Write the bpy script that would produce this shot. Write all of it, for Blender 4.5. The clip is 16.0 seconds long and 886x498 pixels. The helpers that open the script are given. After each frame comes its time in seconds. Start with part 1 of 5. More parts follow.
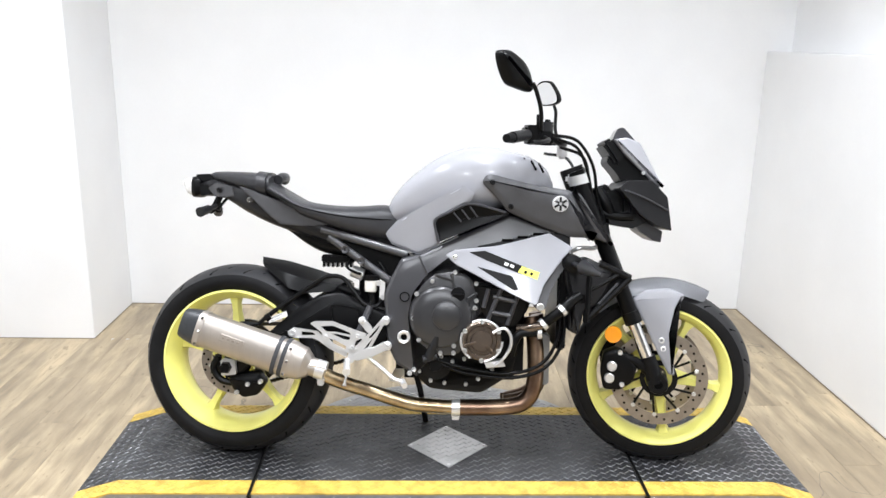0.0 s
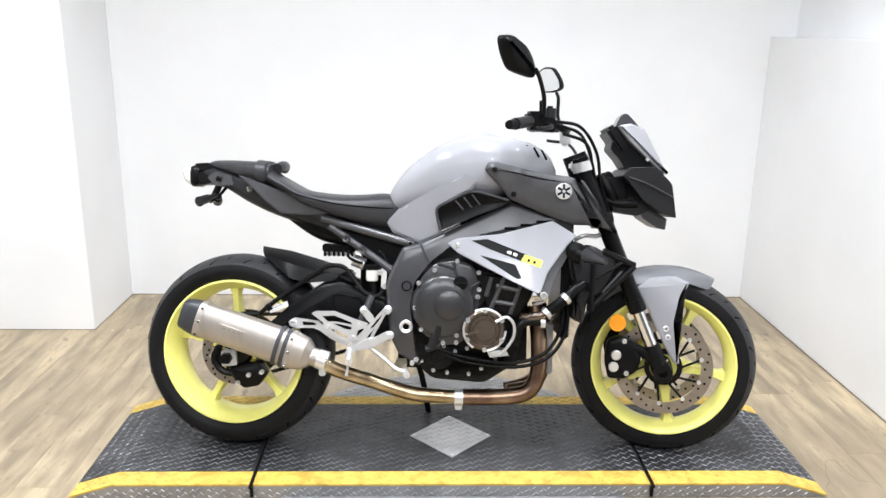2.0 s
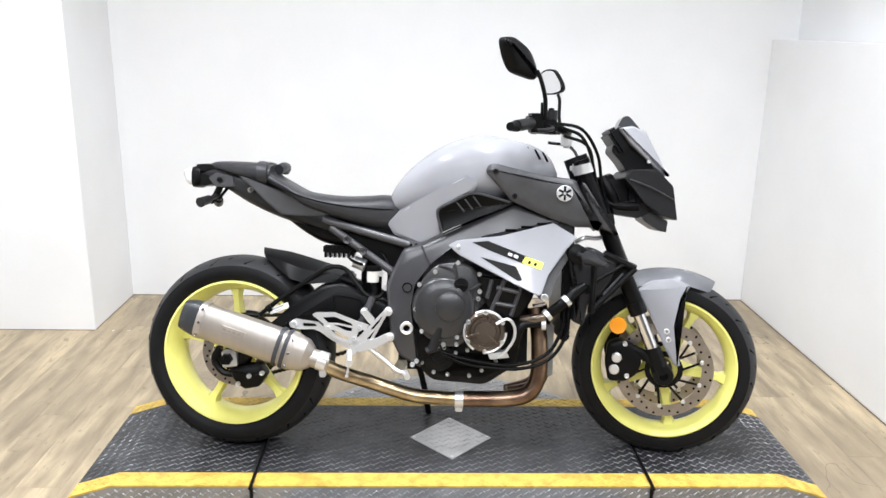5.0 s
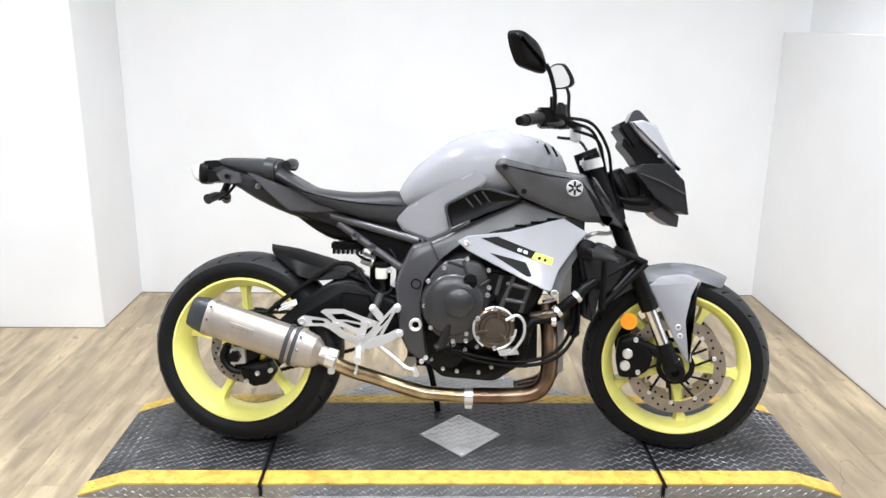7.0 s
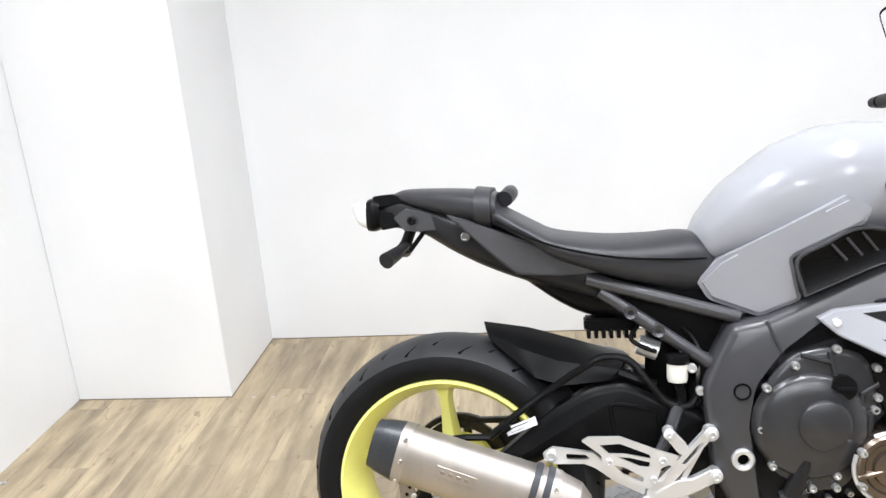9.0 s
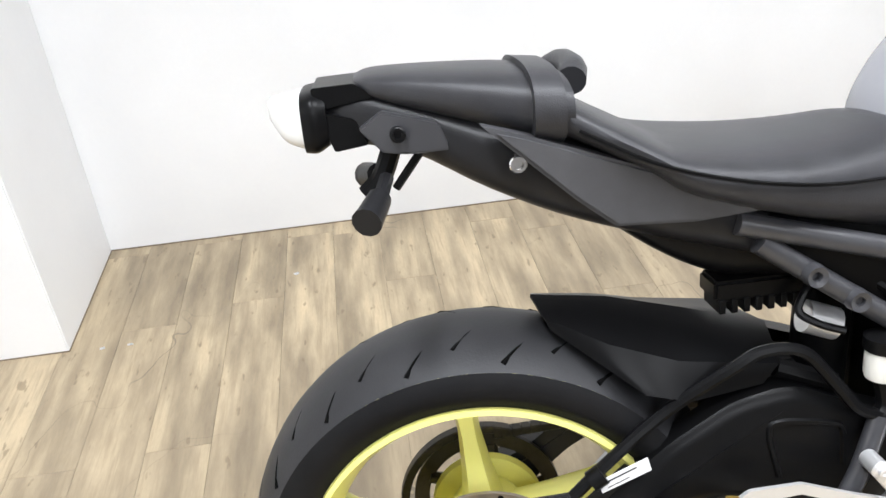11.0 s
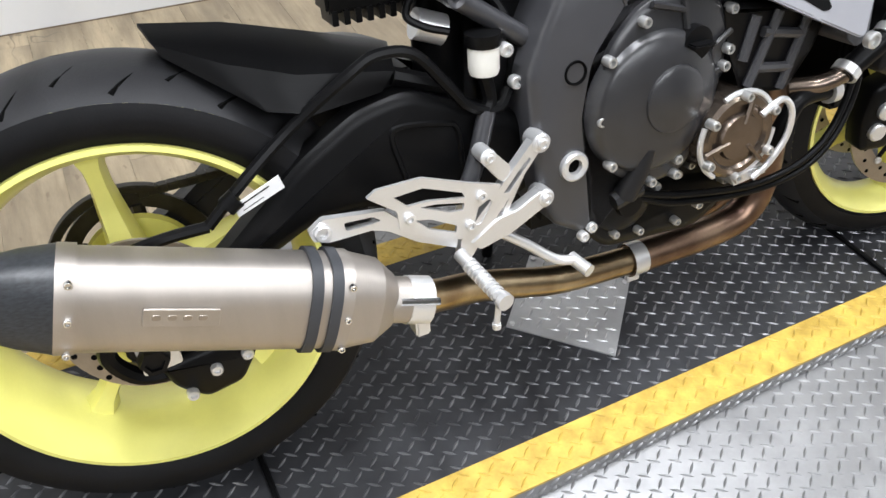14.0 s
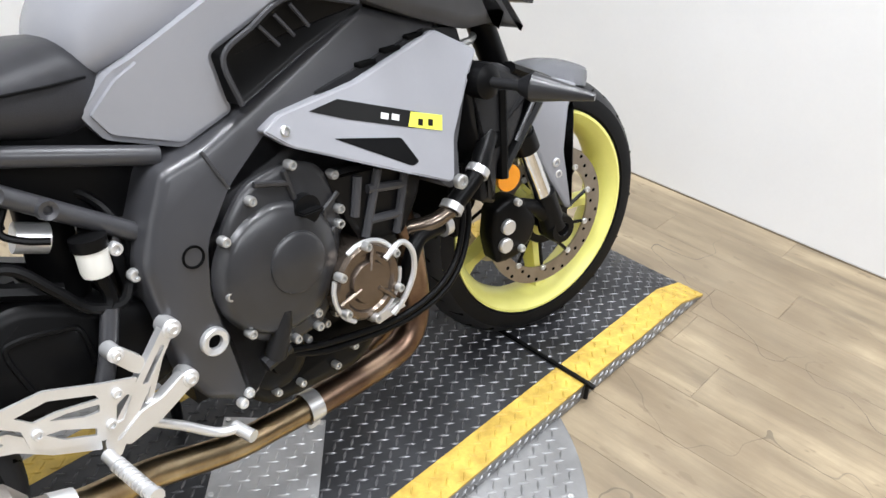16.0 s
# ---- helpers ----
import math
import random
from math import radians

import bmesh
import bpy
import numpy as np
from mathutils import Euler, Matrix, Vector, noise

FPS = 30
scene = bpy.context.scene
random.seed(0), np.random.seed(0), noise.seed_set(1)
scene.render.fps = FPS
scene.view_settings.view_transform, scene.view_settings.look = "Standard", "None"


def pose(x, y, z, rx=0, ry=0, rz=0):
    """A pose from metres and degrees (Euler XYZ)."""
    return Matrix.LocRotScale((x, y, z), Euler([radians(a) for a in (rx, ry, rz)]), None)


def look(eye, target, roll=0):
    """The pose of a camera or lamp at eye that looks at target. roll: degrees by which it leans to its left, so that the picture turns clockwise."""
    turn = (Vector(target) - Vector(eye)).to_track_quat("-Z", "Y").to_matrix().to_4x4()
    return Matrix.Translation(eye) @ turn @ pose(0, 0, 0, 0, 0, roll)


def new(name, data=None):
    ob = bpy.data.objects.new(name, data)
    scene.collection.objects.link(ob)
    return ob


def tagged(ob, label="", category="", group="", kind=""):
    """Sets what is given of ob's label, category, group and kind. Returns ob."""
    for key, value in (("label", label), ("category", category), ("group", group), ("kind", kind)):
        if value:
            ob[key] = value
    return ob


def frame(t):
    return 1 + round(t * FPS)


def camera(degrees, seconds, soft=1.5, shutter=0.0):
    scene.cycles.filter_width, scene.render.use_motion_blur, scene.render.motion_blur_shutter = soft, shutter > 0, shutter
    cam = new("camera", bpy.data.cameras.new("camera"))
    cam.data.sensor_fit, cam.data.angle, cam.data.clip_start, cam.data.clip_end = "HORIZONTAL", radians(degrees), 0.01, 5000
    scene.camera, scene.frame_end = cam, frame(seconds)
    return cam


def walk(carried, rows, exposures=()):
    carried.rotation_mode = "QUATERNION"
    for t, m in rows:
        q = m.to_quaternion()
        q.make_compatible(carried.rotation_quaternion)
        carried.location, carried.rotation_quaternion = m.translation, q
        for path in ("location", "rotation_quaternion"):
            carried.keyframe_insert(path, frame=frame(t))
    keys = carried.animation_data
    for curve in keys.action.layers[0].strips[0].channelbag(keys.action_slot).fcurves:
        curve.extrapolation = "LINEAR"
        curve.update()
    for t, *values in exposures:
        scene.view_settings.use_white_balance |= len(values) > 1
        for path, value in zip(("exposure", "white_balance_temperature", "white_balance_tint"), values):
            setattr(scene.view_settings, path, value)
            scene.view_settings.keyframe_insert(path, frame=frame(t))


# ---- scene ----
cam = camera(58.1, 16.0)
PATH = [
    (0, (-0.081, -2.428, 1.455), (-0.017, -0.497, 0.938), 1.2),
    (0.5, (-0.079, -2.404, 1.448), (-0.008, -0.476, 0.921), 1.2),
    (1, (-0.078, -2.397, 1.45), (-0.011, -0.469, 0.925), 1.0),
    (1.5, (-0.081, -2.398, 1.449), (-0.018, -0.471, 0.919), 1.0),
    (2, (-0.084, -2.402, 1.443), (-0.022, -0.478, 0.902), 0.9),
    (2.5, (-0.079, -2.401, 1.444), (-0.019, -0.473, 0.916), 0.7),
    (3, (-0.08, -2.405, 1.444), (-0.02, -0.476, 0.921), 0.9),
    (3.5, (-0.081, -2.405, 1.446), (-0.019, -0.477, 0.916), 0.9),
    (4, (-0.081, -2.4, 1.444), (-0.017, -0.474, 0.909), 1.0),
    (6.5, (-0.089, -2.405, 1.442), (-0.041, -0.479, 0.904), 1.0),
    (7, (-0.085, -2.384, 1.435), (-0.046, -0.46, 0.89), 0.7),
    (7.5, (-0.146, -2.296, 1.432), (-0.066, -0.387, 0.84), -0.3),
    (8, (-0.262, -2.067, 1.403), (-0.262, -0.176, 0.752), -1.3),
    (8.3, (-0.31, -1.826, 1.407), (-0.545, 0.064, 0.795), -3.0),
    (8.5, (-0.351, -1.682, 1.439), (-0.622, 0.198, 0.812), -4.3),
    (8.7, (-0.414, -1.552, 1.409), (-0.674, 0.339, 0.809), -4.2),
    (10.8, (-0.795, -0.593, 1.323), (-0.597, 1.168, 0.396), -4.7),
    (11, (-0.791, -0.578, 1.284), (-0.625, 1.121, 0.242), -4.6),
    (11.5, (-0.805, -0.598, 1.225), (-0.571, 0.943, -0.028), -2.9),
    (12, (-0.816, -0.612, 1.174), (-0.574, 0.804, -0.218), -1.1),
    (12.5, (-0.819, -0.617, 1.148), (-0.553, 0.725, -0.311), -0.3),
    (13, (-0.784, -0.635, 1.148), (-0.414, 0.696, -0.298), 1.0),
    (13.5, (-0.735, -0.659, 1.147), (-0.215, 0.643, -0.279), 1.9),
    (14, (-0.694, -0.697, 1.153), (0.013, 0.598, -0.197), 2.4),
    (14.5, (-0.65, -0.72, 1.161), (0.243, 0.514, -0.135), 3.5),
    (15, (-0.611, -0.748, 1.179), (0.443, 0.405, -0.071), 3.6),
    (15.5, (-0.595, -0.782, 1.2), (0.567, 0.356, 0.036), 2.5),
    (16, (-0.563, -0.796, 1.251), (0.704, 0.294, 0.152), 4.2),
]
walk(cam, [(t, look(eye, target, roll)) for t, eye, target, roll in PATH],
     [(0, 0.26), (8.7, 0.22), (11, 0.27), (12.5, 0.25), (13.5, 0.08), (14.5, -0.06), (16, 0.02)])

# ---- light ----
world = bpy.data.worlds.new("world")
scene.world = world
world.use_nodes = True
world.node_tree.nodes["Background"].inputs[0].default_value = (0.9, 0.95, 1, 1)
world.node_tree.nodes["Background"].inputs[1].default_value = 0.05
LAMP_POWER = 39
ROOM_HEIGHT = 2.9


# ---- materials ----
def material(name, base, rough=0.5, metal=0.0, var=0.12, scale=12.0, grain=140.0, bump=0.04, coat=0.0,
             stretch=(1, 1, 1), stain=None, spread=0.0, spec=0.5):
    """Principled surface with colour variation at two scales, fine relief and per-object spread."""
    m = bpy.data.materials.new(name)
    m.use_nodes = True
    nt = m.node_tree
    n, l = nt.nodes, nt.links
    bsdf = n["Principled BSDF"]
    co = n.new("ShaderNodeTexCoord")
    mp = n.new("ShaderNodeMapping")
    mp.inputs["Scale"].default_value = stretch
    l.new(co.outputs["Object"], mp.inputs[0])
    big, fine = n.new("ShaderNodeTexNoise"), n.new("ShaderNodeTexNoise")
    big.inputs["Scale"].default_value, fine.inputs["Scale"].default_value = scale, grain
    big.inputs["Detail"].default_value = 5
    for t in (big, fine):
        l.new(mp.outputs[0], t.inputs["Vector"])
    ramp = n.new("ShaderNodeValToRGB")
    dark = [c * (1 - var) for c in base] if stain is None else list(stain)
    ramp.color_ramp.elements[0].position, ramp.color_ramp.elements[1].position = 0.32, 0.68
    ramp.color_ramp.elements[0].color = (*dark, 1)
    ramp.color_ramp.elements[1].color = (*[min(1, c * (1 + var * 0.5)) for c in base], 1)
    l.new(big.outputs["Fac"], ramp.inputs[0])
    hsv = n.new("ShaderNodeHueSaturation")
    l.new(ramp.outputs[0], hsv.inputs["Color"])
    add = n.new("ShaderNodeMath")
    add.operation = "MULTIPLY_ADD"
    add.inputs[1].default_value, add.inputs[2].default_value = var * 0.8, 1 - var * 0.4
    l.new(fine.outputs["Fac"], add.inputs[0])
    value = add.outputs[0]
    if spread:
        info = n.new("ShaderNodeObjectInfo")
        each = n.new("ShaderNodeMath")
        each.operation = "MULTIPLY_ADD"
        each.inputs[1].default_value = spread
        l.new(info.outputs["Random"], each.inputs[0])
        l.new(value, each.inputs[2])
        sub = n.new("ShaderNodeMath")
        sub.operation = "SUBTRACT"
        sub.inputs[1].default_value = spread / 2
        l.new(each.outputs[0], sub.inputs[0])
        value = sub.outputs[0]
    l.new(value, hsv.inputs["Value"])
    l.new(hsv.outputs[0], bsdf.inputs["Base Color"])
    rr = n.new("ShaderNodeMath")
    rr.operation = "MULTIPLY_ADD"
    rr.inputs[1].default_value, rr.inputs[2].default_value = 0.25 * rough, 0.87 * rough
    l.new(big.outputs["Fac"], rr.inputs[0])
    l.new(rr.outputs[0], bsdf.inputs["Roughness"])
    bsdf.inputs["Metallic"].default_value = metal
    bsdf.inputs["Specular IOR Level"].default_value = spec
    bsdf.inputs["Coat Weight"].default_value = coat
    bsdf.inputs["Coat Roughness"].default_value = 0.04
    if bump:
        b = n.new("ShaderNodeBump")
        b.inputs["Strength"].default_value, b.inputs["Distance"].default_value = bump, 0.002
        l.new(fine.outputs["Fac"], b.inputs["Height"])
        l.new(b.outputs[0], bsdf.inputs["Normal"])
    return m


def plank_material():
    """Worn vinyl plank: blotches and streaks along the grain, small dark knots, scuff lines, a tone for each plank."""
    m = material("vinyl_plank", (0.470, 0.378, 0.246), 0.42, var=0.30, scale=3.2, grain=70, bump=0.06,
                 stretch=(5.0, 0.9, 1), stain=(0.215, 0.170, 0.112), spread=0.16)
    nt = m.node_tree
    n, l = nt.nodes, nt.links
    info = n.new("ShaderNodeObjectInfo")
    shift = n.new("ShaderNodeVectorMath")
    shift.operation = "ADD"
    co = [k for k in n if k.bl_idname == "ShaderNodeTexCoord"][0]
    mp = [k for k in n if k.bl_idname == "ShaderNodeMapping"][0]
    mul = n.new("ShaderNodeMath")
    mul.operation = "MULTIPLY"
    mul.inputs[1].default_value = 37.0
    l.new(info.outputs["Random"], mul.inputs[0])
    l.new(co.outputs["Object"], shift.inputs[0])
    l.new(mul.outputs[0], shift.inputs[1])
    l.new(shift.outputs[0], mp.inputs[0])
    bsdf = n["Principled BSDF"]
    place = n.new("ShaderNodeNewGeometry")

    def noise(source, scale, detail, stretch, low, high):
        """A noise cut between two levels: 0 below low, 1 above high."""
        k = n.new("ShaderNodeMapping")
        k.inputs["Scale"].default_value = stretch
        l.new(source, k.inputs[0])
        t = n.new("ShaderNodeTexNoise")
        t.inputs["Scale"].default_value, t.inputs["Detail"].default_value = scale, detail
        l.new(k.outputs[0], t.inputs["Vector"])
        r = n.new("ShaderNodeMapRange")
        r.inputs["From Min"].default_value, r.inputs["From Max"].default_value = low, high
        l.new(t.outputs["Fac"], r.inputs["Value"])
        return t.outputs["Fac"], r.outputs["Result"]

    def times(a, b):
        k = n.new("ShaderNodeMath")
        k.operation = "MULTIPLY"
        l.new(a, k.inputs[0])
        if isinstance(b, float):
            k.inputs[1].default_value = b
        else:
            l.new(b, k.inputs[1])
        return k.outputs[0]

    def layer(colour, amount, tint):
        k = n.new("ShaderNodeMix")
        k.data_type = "RGBA"
        l.new(amount, k.inputs["Factor"])
        l.new(colour, k.inputs[6])
        k.inputs[7].default_value = (*tint, 1)
        return k.outputs[2]

    colour = bsdf.inputs["Base Color"].links[0].from_socket
    grain = noise(shift.outputs[0], 22, 3, (5.0, 0.35, 1), 0.50, 0.72)[1]
    knots = noise(shift.outputs[0], 30, 2, (1.6, 0.55, 1), 0.66, 0.72)[1]
    dirt = noise(place.outputs["Position"], 1.1, 6, (1, 1, 1), 0.44, 0.66)[1]
    field, rare = noise(place.outputs["Position"], 1.3, 2, (1, 1, 1), 0.46, 0.60)
    near = n.new("ShaderNodeMath")
    near.operation = "COMPARE"
    near.inputs[1].default_value, near.inputs[2].default_value = 0.535, 0.0016
    l.new(noise(place.outputs["Position"], 2.1, 3, (1, 0.8, 1), 0, 1)[0], near.inputs[0])
    colour = layer(colour, times(grain, 0.5), (0.26, 0.20, 0.125))
    colour = layer(colour, times(knots, 0.6), (0.17, 0.125, 0.075))
    colour = layer(colour, times(dirt, 0.62), (0.225, 0.178, 0.122))
    # Brown stains, with softly masked darkening painted in where lamps overlight the floor.
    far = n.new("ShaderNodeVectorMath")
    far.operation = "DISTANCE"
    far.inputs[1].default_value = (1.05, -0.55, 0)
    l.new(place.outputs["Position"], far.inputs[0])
    dim_patch = n.new("ShaderNodeMapRange")
    dim_patch.inputs["From Min"].default_value, dim_patch.inputs["From Max"].default_value = 1.0, 0.35
    l.new(far.outputs["Value"], dim_patch.inputs["Value"])
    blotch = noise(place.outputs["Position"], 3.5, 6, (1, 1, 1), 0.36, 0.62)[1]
    colour = layer(colour, times(times(dim_patch.outputs["Result"], blotch), 0.62), (0.20, 0.148, 0.092))
    colour = layer(colour, times(times(near.outputs[0], rare), 0.55), (0.06, 0.05, 0.04))
    l.new(colour, bsdf.inputs["Base Color"])
    return m


WALL = material("wall_paint", (0.82, 0.825, 0.83), 0.6, var=0.03, scale=2.5, grain=90, bump=0.05)
CEIL = material("ceiling_paint", (0.8, 0.8, 0.79), 0.8, var=0.03, scale=2)
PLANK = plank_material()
GAP = material("plank_joint", (0.17, 0.13, 0.085), 0.9)
DECK = material("black_tread", (0.034, 0.035, 0.038), 0.42, var=0.5, scale=7, grain=70, bump=0.25, stain=(0.014, 0.014, 0.016), spec=0.4)
# Worn lugs; the colour is also lightened to carry their glint.
LUG = material("worn_glint_tread", (0.15, 0.151, 0.157), 0.3, var=0.6, scale=14, grain=120, bump=0.15, stain=(0.05, 0.05, 0.053), metal=0.4)
# Assumed grey for the unseen hall and ceiling; it dims fill and reflections.
UNSEEN_GREY = material("unseen_hall_grey", (0.22, 0.215, 0.21), 0.7, var=0.1, scale=2)
YELLOW = material("yellow_paint", (0.6, 0.415, 0.08), 0.5, var=0.3, scale=30, grain=200, bump=0.15, stain=(0.44, 0.29, 0.05))
ALU = material("tread_aluminium", (0.31, 0.31, 0.312), 0.42, metal=0.55, var=0.2, scale=9, grain=90, bump=0.1)
GREY = material("grey_gloss_paint", (0.292, 0.294, 0.315), 0.22, var=0.03, bump=0.0, coat=0.12, spec=0.14)
DARK = material("matte_dark_grey", (0.064, 0.064, 0.068), 0.42, var=0.15, scale=20, grain=500, bump=0.03, spec=0.3)
FRAME = material("frame_grey", (0.044, 0.044, 0.048), 0.3, var=0.1, grain=400, bump=0.03, spec=0.55)
BLACK = material("black_plastic", (0.004, 0.004, 0.0043), 0.36, var=0.2, grain=400, bump=0.05, spec=0.13)
PLASTIC = material("grained_plastic", (0.013, 0.013, 0.0143), 0.4, var=0.2, grain=700, bump=0.12, spec=0.26)
VINYL = material("seat_vinyl", (0.031, 0.031, 0.034), 0.4, var=0.15, scale=25, grain=600, bump=0.2, spec=0.3)
RUBBER = material("tyre_rubber", (0.022, 0.022, 0.0236), 0.5, var=0.25, scale=10, grain=300, bump=0.12, spec=0.3)
SIDEWALL = material("tyre_sidewall", (0.007, 0.007, 0.0077), 0.55, var=0.2, scale=20, grain=300, bump=0.1, spec=0.16)
# Near black for tyre grooves; also painted shade for holes, bores and slots.
GROOVE = material("groove_and_hole_black", (0.003, 0.003, 0.003), 0.9, spec=0.05)
FLUO = material("fluorescent_yellow", (0.85, 0.815, 0.24), 0.38, var=0.05, scale=15, grain=200, bump=0.02, coat=0.3)
TITAN = material("brushed_titanium", (0.5, 0.46, 0.42), 0.52, metal=1.0, var=0.12, scale=4, grain=260, bump=0.05, stretch=(6, 1, 1))
GOLD = material("heat_tinted_steel", (0.32, 0.225, 0.155), 0.36, metal=1.0, var=0.35, scale=9, bump=0.02, stain=(0.15, 0.09, 0.065))
LINK = material("gold_tinted_steel", (0.52, 0.42, 0.27), 0.3, metal=1.0, var=0.25, scale=14, bump=0.02, stain=(0.3, 0.21, 0.12))
BRIGHT = material("zinc_plated_bolt", (0.62, 0.62, 0.61), 0.34, metal=0.8, var=0.05, bump=0.0)
SILVER = material("machined_aluminium", (0.76, 0.76, 0.76), 0.33, metal=0.68, var=0.06, grain=300, bump=0.04)
CHROME = material("polished_steel", (0.80, 0.80, 0.80), 0.14, metal=1.0, var=0.05, bump=0.0)
DISC = material("brake_steel", (0.38, 0.34, 0.30), 0.36, metal=0.9, var=0.15, scale=30, grain=300, bump=0.05)
ENGINE = material("engine_black", (0.005, 0.005, 0.0054), 0.36, var=0.2, scale=30, grain=500, bump=0.06, spec=0.16)
COVER = material("engine_cover", (0.027, 0.027, 0.029), 0.3, var=0.12, scale=30, grain=500, bump=0.04, spec=0.55)
BRONZE = material("bronze_cover", (0.20, 0.16, 0.13), 0.25, metal=0.9, var=0.2, scale=30, bump=0.03)
CARBON = material("carbon_fibre", (0.03, 0.033, 0.037), 0.4, var=0.4, scale=160, grain=500, bump=0.05, stretch=(1, 1, 3))
# ALU with a lighter colour, to offset the shade under the motorcycle
INLAY = material("lightened_tread_aluminium", (0.55, 0.55, 0.552), 0.4, metal=0.55, var=0.2, scale=9, grain=90, bump=0.1)
MILK = material("milky_lens", (0.72, 0.72, 0.70), 0.22, var=0.04, bump=0.0, coat=0.3)
STRAP = material("rubber_strap", (0.035, 0.037, 0.042), 0.6, var=0.1)
AMBER = material("amber_reflector", (1.0, 0.36, 0.01), 0.25, var=0.04, grain=300, coat=0.8)
WHITE = material("white_plastic", (0.78, 0.77, 0.72), 0.4, var=0.05)
PAPER = material("label_paper", (0.72, 0.72, 0.72), 0.5, var=0.05)
INK = material("label_ink", (0.012, 0.012, 0.012), 0.6, spec=0.1)
LEMON = material("yellow_sticker", (0.80, 0.83, 0.10), 0.4, var=0.03)
SPROCKET = material("oiled_steel", (0.03, 0.025, 0.018), 0.45, metal=0.6, var=0.4, scale=60)
MIRROR = material("mirror_glass", (0.85, 0.86, 0.87), 0.03, metal=1.0, var=0.0, bump=0.0)
LENS = material("dark_lens", (0.02, 0.02, 0.022), 0.3, var=0.1, coat=0.15, bump=0.0)
RED = material("red_plastic", (0.5, 0.02, 0.02), 0.35, var=0.05)
SMOKE = material("smoked_screen", (0.05, 0.05, 0.055), 0.08, var=0.02, bump=0.0, coat=0.5)


def glow(name, colour, strength):
    m = bpy.data.materials.new(name)
    m.use_nodes = True
    b = m.node_tree.nodes["Principled BSDF"]
    b.inputs["Base Color"].default_value = (0.9, 0.9, 0.9, 1)
    b.inputs["Emission Color"].default_value = (*colour, 1)
    b.inputs["Emission Strength"].default_value = strength
    return m


TUBE_GLOW = glow("lamp_diffuser", (1, 0.98, 0.95), 6)


# ---- builders ----
def mesh_of(bm, name, mat, sharp=38):
    bmesh.ops.recalc_face_normals(bm, faces=bm.faces)
    me = bpy.data.meshes.new(name)
    bm.to_mesh(me)
    bm.free()
    me.polygons.foreach_set("use_smooth", [True] * len(me.polygons))
    me.set_sharp_from_angle(angle=radians(sharp))
    me.materials.append(mat)
    return me


STEER_POINT = Vector((0.44, 0, 0.98))
STEER = (Matrix.Translation(STEER_POINT) @ Matrix.Rotation(radians(-11), 4, Vector((-0.385, 0, 0.923)))
         @ Matrix.Translation(-STEER_POINT))


def part(name, bm, mat, parent, label="", steer=False, sharp=38):
    if steer:
        bm.transform(STEER if steer is True else steer)
    if parent.parent and parent.parent.parent:
        parent = parent.parent
    ob = new(name, mesh_of(bm, name, mat, sharp))
    ob.parent = parent
    return tagged(ob, label=label)


def thing(name, bm, mat, label, category, kind="", group="", sharp=38):
    return tagged(new(name, mesh_of(bm, name, mat, sharp)), label=label, category=category, kind=kind, group=group)


def join(*bms):
    """One bmesh out of several."""
    out = bmesh.new()
    for b in bms:
        me = bpy.data.meshes.new("tmp")
        b.to_mesh(me)
        b.free()
        out.from_mesh(me)
        bpy.data.meshes.remove(me)
    return out


def box(x0, x1, y0, y1, z0, z1, bevel=0.0, seg=2):
    bm = bmesh.new()
    bmesh.ops.create_cube(bm, size=1)
    for v in bm.verts:
        v.co = ((x0, x1)[v.co.x > 0], (y0, y1)[v.co.y > 0], (z0, z1)[v.co.z > 0])
    if bevel:
        bmesh.ops.bevel(bm, geom=bm.edges[:], offset=bevel, segments=seg, affect="EDGES", clamp_overlap=True)
    return bm


def rounded(pts, r, seg=3):
    """An outline of points with its corners rounded by about r."""
    out = []
    k = len(pts)
    for i in range(k):
        p, a, b = Vector(pts[i]), Vector(pts[i - 1]), Vector(pts[(i + 1) % k])
        da, db = min(r, (a - p).length * 0.4), min(r, (b - p).length * 0.4)
        s, e = p + (a - p).normalized() * da, p + (b - p).normalized() * db
        for j in range(seg + 1):
            t = j / seg
            out.append(s * (1 - t) ** 2 + p * 2 * t * (1 - t) + e * t ** 2)
    return out


def plate(pts, y0, y1, bevel=0.003, r=0.0, seg=2, lean=(0, 0)):
    """A plate with the outline pts in x and z, from y0 (far) to y1 (near side, smaller y); lean shifts y with x and z."""
    if r:
        pts = rounded(pts, r)
    bm = bmesh.new()
    f = bm.faces.new([bm.verts.new((p[0], y1, p[1])) for p in pts])
    g = bmesh.ops.extrude_face_region(bm, geom=[f])
    for v in g["geom"]:
        if isinstance(v, bmesh.types.BMVert):
            v.co.y = y0
    if bevel:
        rim = [e for e in bm.edges if all(abs(v.co.y - y1) < 1e-6 for v in e.verts)]
        bmesh.ops.bevel(bm, geom=rim, offset=bevel, segments=seg, affect="EDGES", clamp_overlap=True)
    cx, cz = sum(p[0] for p in pts) / len(pts), sum(p[1] for p in pts) / len(pts)
    for v in bm.verts:
        v.co.y += lean[0] * (v.co.x - cx) + lean[1] * (v.co.z - cz)
    return bm


